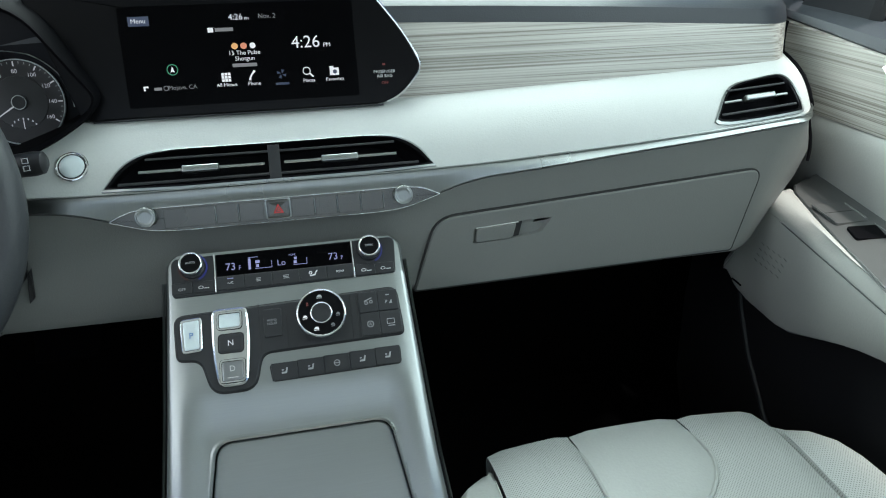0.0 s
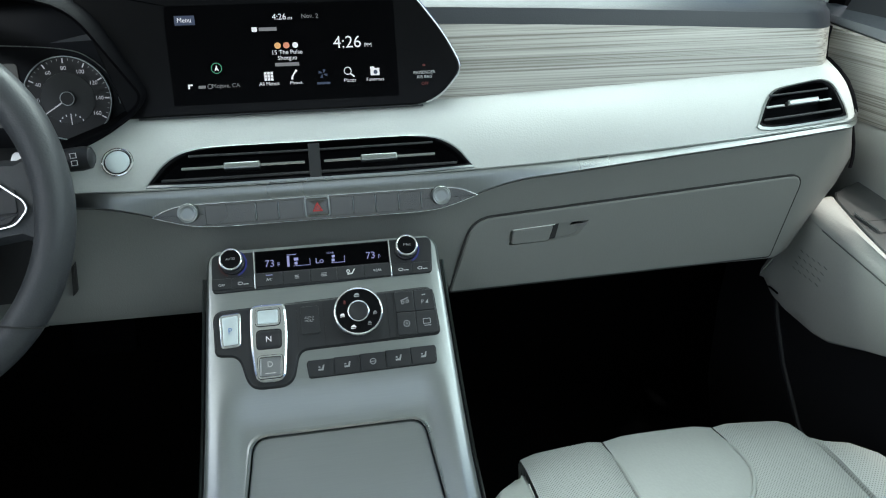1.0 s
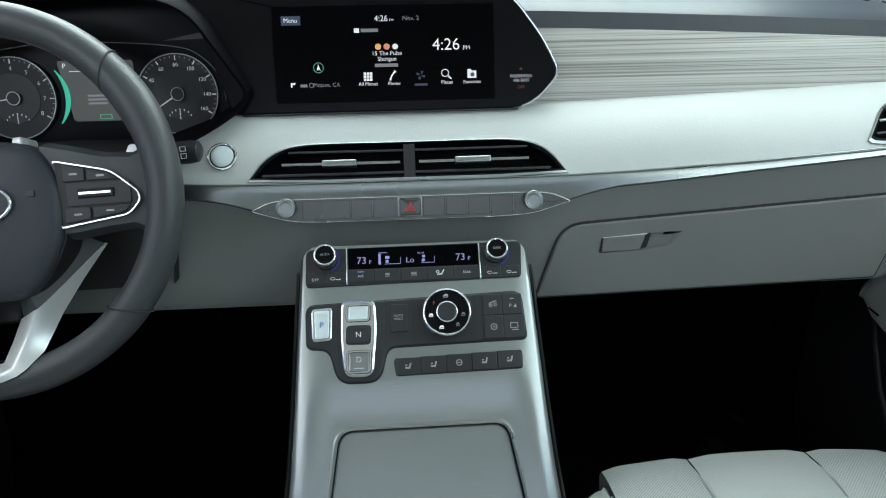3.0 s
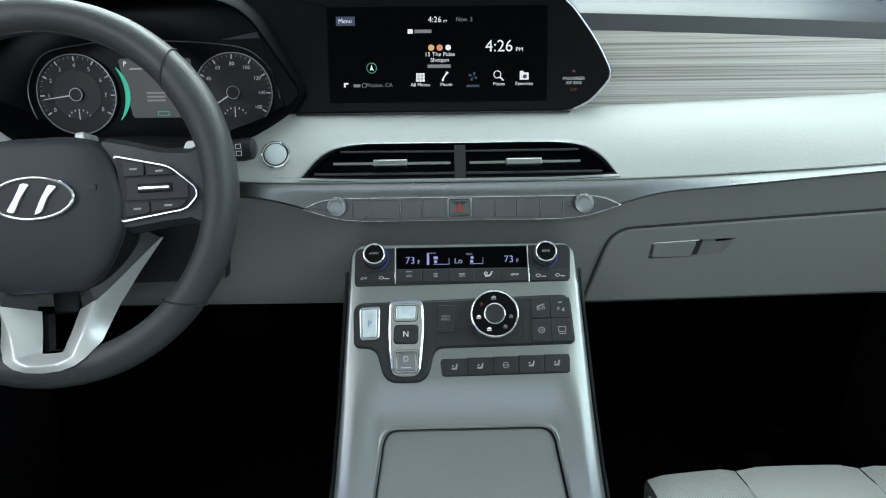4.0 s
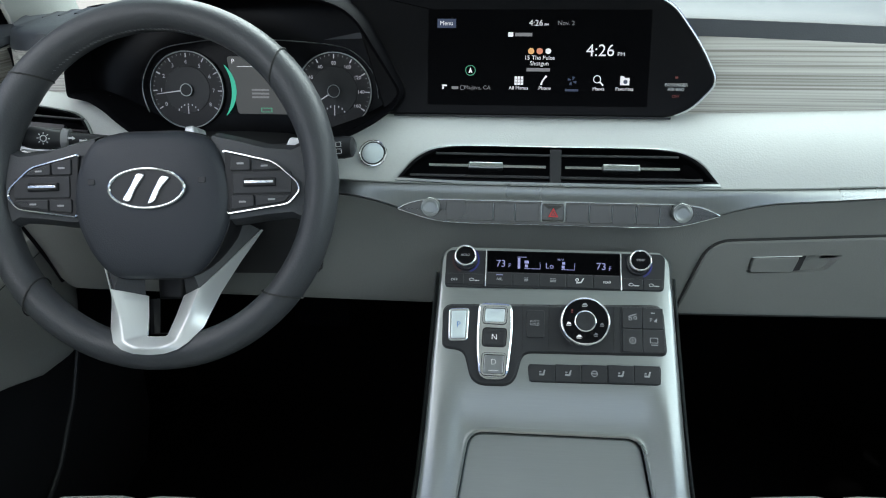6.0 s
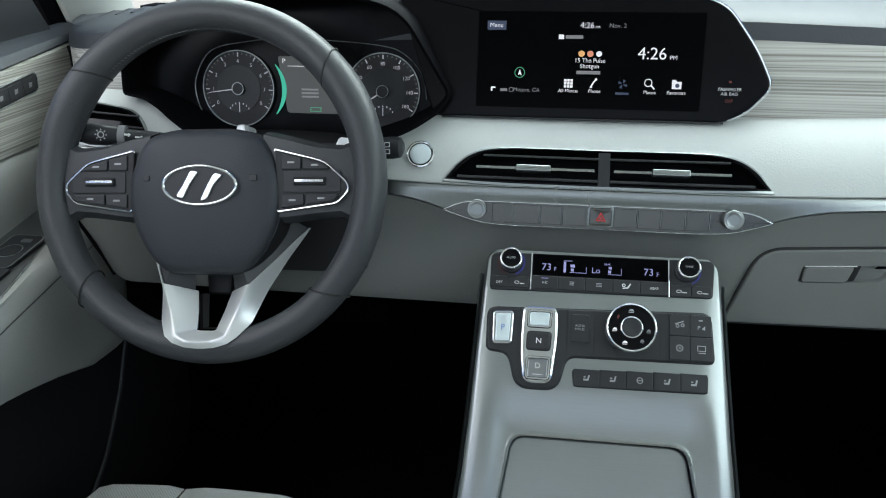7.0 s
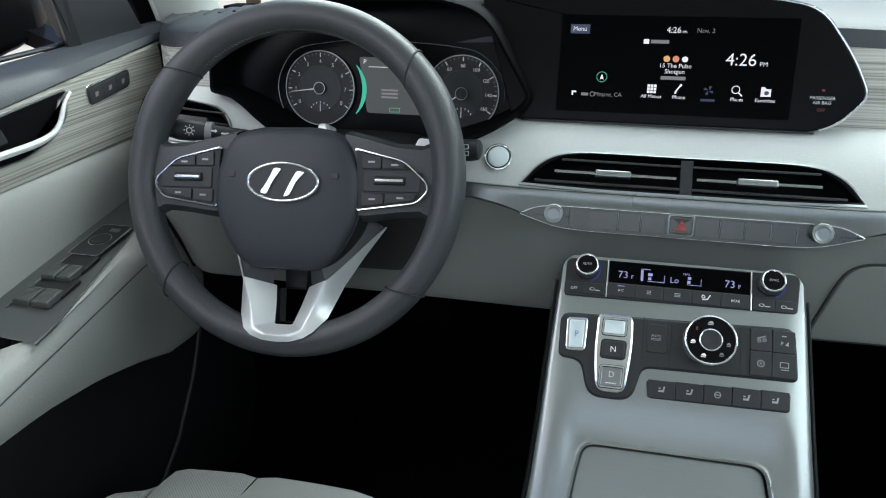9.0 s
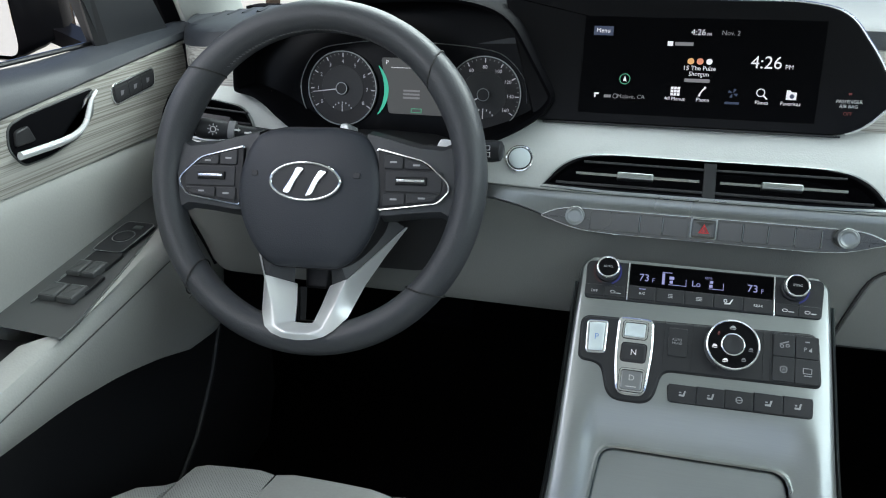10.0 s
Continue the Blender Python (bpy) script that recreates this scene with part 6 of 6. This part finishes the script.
        # seat memory keys on the wood
        mem = rounded([hp(0.8200, 0.7860), hp(0.9010, 0.7950), hp(0.9035, 0.8165), hp(0.8185, 0.8080)], 0.008, 5)
        part("memory_rim", plate(inset(mem, -0.0016), -0.004, 0.0006, HF, 0.0004), CHROME, d, "chrome rim")
        part("memory_panel", plate(mem, -0.003, 0.0009, HF, 0.0003), BLACK, d, "black seat memory switch panel")
        for k in range(3):
            y0 = 0.8225 + 0.0262 * k
            ky = part("memory_key", plate(rounded([hp(y0, 0.7885 + 0.0029 * k), hp(y0 + 0.0256, 0.7914 + 0.0029 * k), hp(y0 + 0.0256, 0.8085 + 0.0026 * k), hp(y0, 0.8059 + 0.0026 * k)], 0.003), 0.0005, 0.0014, HF, 0.0005), CHARCOAL, d)
            yc, zc = y0 + 0.0125, 0.7978 + 0.0028 * k
            part("print", plate([hp(yc - 0.003, zc - 0.003), hp(yc + 0.002, zc - 0.002), hp(yc + 0.004, zc + 0.003), hp(yc - 0.002, zc + 0.003)], 0.0014, 0.0017, HF, 0.0001), DIM_PRINT, ky)
    # small printed mesh of the speaker, low on the panel
    for i in range(5):
        for j in range(4):
            y, z = 0.79 + 0.012 * i - 0.004 * j, 0.545 + 0.010 * j
            part("speaker_slot", tube([X(skin(y, z), y, z), X(skin(y + 0.006, z + 0.002), y + 0.006, z + 0.002)], 0.0004, 4), LOWER, d)
    # window frame and corner panel
    part("window_seal", tube([X(0.742, y, top_z(y) + 0.001) for y in (0.08, 0.3, 0.6, 0.865)], 0.0028, 8), BLACK, d, "black window seal")
    part("bright_sill", tube([X(0.756, y, top_z(y) - 0.001) for y in (0.08, 0.3, 0.6, 0.865)], 0.0022, 8), CHROME, d, "bright sill strip outside the glass")
    part("window_post", loft([[X(a, y, top_z(0.87) + z) for a, y in ((0.728 - 0.1 * z, 0.850 - 0.3 * z), (0.722 - 0.1 * z, 0.866 - 0.3 * z), (0.734 - 0.1 * z, 0.870 - 0.3 * z), (0.734 - 0.1 * z, 0.853 - 0.3 * z))] for z in (-0.01, 0.15, 0.30)], close_u=True), BLACK, d)
    bm = bmesh.new()
    q = [X(0.726, 0.862, 0.842), X(0.722, 0.998, 0.842), X(0.690, 0.80, 1.12), X(0.70, 0.745, 1.12)]
    q2 = [p + Vector((s * 0.02, 0, 0)) for p in q]
    a, b = [bm.verts.new(p) for p in q], [bm.verts.new(p) for p in q2]
    bm.faces.new(a), bm.faces.new(b)
    for i in range(4):
        bm.faces.new((a[i - 1], a[i], b[i], b[i - 1]))
    part("corner_panel", bm, CHARCOAL, d, "dark mirror corner panel")
    return d


door(-1, True)
door(1, False)

# ---- outside mirror ----
for s in (-1, 1):
    mir = thing("wing_mirror", (s * 0.92, 0.90, 0.86), "black wing mirror outside the side window", "mirror", "wing mirrors")
    MF = frame_at((s * 1.072, 1.0, 0.905), (0.985, 0.17 * s, 0), (0, 0.05, 1))
    shape = rounded([(-0.115, -0.105), (0.115, -0.105), (0.105, 0.095), (-0.105, 0.095)], 0.035, 6)
    part("housing", loft([[MF @ Vector((p[0] * k, max(p[1] * k, low), w)) for p in shape] for k, w, low in ((0.97, 0.002, -1), (1.0, -0.004, -1), (1.0, -0.04, -0.085), (0.98, -0.075, -0.068), (0.88, -0.105, -0.05), (0.5, -0.13, -0.03), (0.1, -0.135, -0.005))], close_u=True), GLOSS, mir, "gloss black housing", 50)
    part("glass", plate(inset(shape, 0.008), -0.006, 0.001, MF, 0.001), MIRROR, mir, "mirror glass")
    part("arm", loft([[Vector((s * x, y + a, z + b)) for a, b in ((-0.02, -0.012), (0.03, -0.012), (0.03, 0.012), (-0.02, 0.012))] for x, y, z in ((0.755, 1.06, 0.780), (0.84, 1.06, 0.785), (1.0, 1.05, 0.85))], close_u=True), GLOSS, mir)

# ---- seats ----


def seat(s, back=0.0):
    st_ = thing("front_seat", (s * 0.36, 0.42, 0.08), "pale grey leather front seat with perforated cushion panels", "seat", "front seats")
    cx = 0.36

    def top(x, y):
        """Height of the cushion."""
        e = abs(x) / 0.168
        front = max(0.0, (y - 0.585) / 0.085)
        crown = 0.006 * (1 - e * e)
        return 0.452 + crown - 0.020 * (0.66 - y) - 0.012 * front ** 2

    panels = ((-0.168, -0.073, SEAT_HOLES, "perforated_panel"), (-0.071, 0.060, SEAT, "centre_panel"), (0.062, 0.156, SEAT_HOLES, "perforated_panel"))
    def seam(x, y):
        """The outer seam of the centre panel curves inward behind the front edge."""
        return x - 9.0 * max(0.0, 0.612 - max(y, 0.535)) ** 2 if 0.055 < x < 0.065 else x

    for x0, x1, m, nm in panels:
        rows = []
        for i in range(13):
            x = x0 + (x1 - x0) * i / 12
            e = min(i, 12 - i) / 12
            at_y = lambda y: seam(x0, y) + (seam(x1, y) - seam(x0, y)) * i / 12
            puff = 0.004 * min(1, e * 6) - 0.004
            r = [Vector((s * (cx + at_y(y)), y, top(x, y) + puff)) for y in [0.15 + 0.03 * k for k in range(12)] + [0.50, 0.52, 0.54, 0.56, 0.58, 0.60, 0.62, 0.64, 0.652]]
            yb = 0.668 + 0.007 * (1 - (x / 0.17) ** 2)
            r += [Vector((s * (cx + x), yb + 0.004, top(x, 0.66) + puff - 0.004)), Vector((s * (cx + x), yb + 0.009, top(x, 0.66) + puff - 0.014)), Vector((s * (cx + x), yb + 0.006, top(x, 0.66) - 0.05)), Vector((s * (cx + x), yb - 0.02, top(x, 0.66) - 0.10)), Vector((s * (cx + x), yb - 0.06, 0.33))]
            rows.append(r)
        part(nm, loft(rows), m, st_)
    for x in (-0.072, 0.061):
        part("piping", tube([Vector((s * (cx + seam(x, y)), y, top(x, y) - 0.0026)) for y in [0.15 + 0.03 * k for k in range(12)] + [0.50 + 0.014 * k for k in range(10)]] + [Vector((s * (cx + x), 0.668, top(x, 0.66) - 0.010)), Vector((s * (cx + x), 0.672, top(x, 0.66) - 0.06))], 0.0020, 6), SEAT, st_)
    for side in (-1, 1):
        rows = []
        for k in range(20):
            y = 0.10 + 0.0289 * k
            drop = 3.0 * max(0.0, y - 0.56) ** 2
            wid = 0.085 * (1 if y < 0.5 else math.sqrt(max(0.02, 1 - ((y - 0.5) / 0.152) ** 2)))
            x0 = cx + (0.157 if side > 0 else -0.169)
            rows.append([Vector((s * x0, y, top(0.168, y) - 0.012)), Vector((s * (x0 + side * 0.004), y, top(0.168, y) + 0.000 - drop * 0.4)), Vector((s * (x0 + side * wid * 0.3), y, top(0.168, y) + 0.010 - drop)), Vector((s * (x0 + side * wid * 0.65), y, top(0.168, y) + 0.008 - drop)), Vector((s * (x0 + side * wid * 0.92), y, top(0.168, y) - 0.012 - drop)), Vector((s * (x0 + side * wid), y, top(0.168, y) - 0.04 - drop)), Vector((s * (x0 + side * wid * 0.9), y, 0.34)), Vector((s * (x0 + side * wid * 0.8), y, 0.26))])
        part("bolster", loft(rows), SEAT_HOLES if side > 0 else SEAT, st_, "padded side bolster")
        part("bolster_seam", tube([Vector((s * (cx + (0.161 if side > 0 else -0.173)), 0.10 + 0.0275 * k, top(0.168, 0.10 + 0.0275 * k) - 0.001)) for k in range(20)], 0.0009, 6), SEAT, st_)
    part("base", box((s * cx - 0.20, 0.10, 0.10), (s * cx + 0.20, 0.58, 0.34), 0.02), BLACK, st_, "black seat base")
    part("runner", box((s * cx - 0.18, 0.08, 0.08), (s * cx - 0.14, 0.62, 0.12), 0.004), BLACK, st_)
    part("runner", box((s * cx + 0.14, 0.08, 0.08), (s * cx + 0.18, 0.62, 0.12), 0.004), BLACK, st_)
    for o in st_.children:
        o.matrix_parent_inverse = Matrix.Translation((0, -back, 0)) @ o.matrix_parent_inverse
    return st_


seat(1)
seat(-1, 0.055)

# ---- pedals and lower column cover ----
for nm, x, w, y, z, lab in (("brake_pedal", -0.335, 0.045, 1.06, 0.42, "black rubber brake pedal"),):
    pdl = thing(nm, (x, y, z), lab + " in the footwell", "pedal")
    PF = frame_at((x, y, z), (1, 0, 0), (0, 0.5, 0.87))
    # ink black, so the pad sinks into the footwell's painted shade
    part("pad", plate(rect(-w, -0.03, w, 0.03, 0.008), -0.006, 0.006, PF, 0.003), INKY, pdl)
    part("lever", tube([(x, y + 0.005, z), (x, y + 0.10, z + 0.10), (x, 1.255, z + 0.28)], 0.008, 8), BLACK, pdl)

# ---- trees far outside ----
LEAF = material("yellow_green_leaves", (0.11, 0.13, 0.035), 0.7, 0, 20, 0.2, 0.4)
BARK = material("grey_brown_bark", (0.14, 0.10, 0.07), 0.9, 0, 15, 0.6, 0.3)
rnd = random.Random(4)


def tree(x, y, h):
    t = thing("tree", (x, y, -0.45), "leafy yellow-green tree beyond the car", "tree", "trees outside")
    part("trunk", tube([(x, y, -0.45), (x + 0.05, y, 0.3 * h), (x, y + 0.05, 0.7 * h)], [0.14, 0.10, 0.04], 8), BARK, t)
    for k in range(4):
        a = k * 1.6
        part("limb", tube([(x, y, 0.3 * h), (x + 0.6 * math.cos(a), y + 0.6 * math.sin(a), 0.5 * h), (x + 1.0 * math.cos(a), y + 1.0 * math.sin(a), 0.7 * h)], [0.05, 0.035, 0.015], 6), BARK, t)
    verts, faces = [], []
    for i in range(2600):
        d = Vector((rnd.gauss(0, 1), rnd.gauss(0, 1), rnd.gauss(0, 1))).normalized() * (rnd.random() ** 0.4)
        c = Vector((x, y, 0.36 * h)) + Vector((d.x * 1.4, d.y * 1.4, d.z * 0.42 * h)) * (0.8 + 0.4 * noise.noise(d * 2 + Vector((x, y, 0))))
        u = Vector((rnd.gauss(0, 1), rnd.gauss(0, 1), rnd.gauss(0, 1))).normalized()
        w = u.orthogonal().normalized()
        k = len(verts)
        verts += [c - u * 0.09, c + w * 0.04, c + u * 0.09, c - w * 0.04]
        faces.append((k, k + 1, k + 2, k + 3))
    me = bpy.data.meshes.new("crown")
    me.from_pydata(verts, [], faces)
    me.materials.append(LEAF)
    cr = new("crown", me)
    cr.parent = t
    cr.matrix_parent_inverse = Matrix.Translation(t.location).inverted()
    tagged(cr, kind="stuff")


for x, y, h in ((-8, 9, 3.5), (-10.5, 11.5, 4.2), (-6.2, 12, 3.8), (9, 9, 3.6), (11.5, 6.5, 4.0)):
    tree(x, y, h)
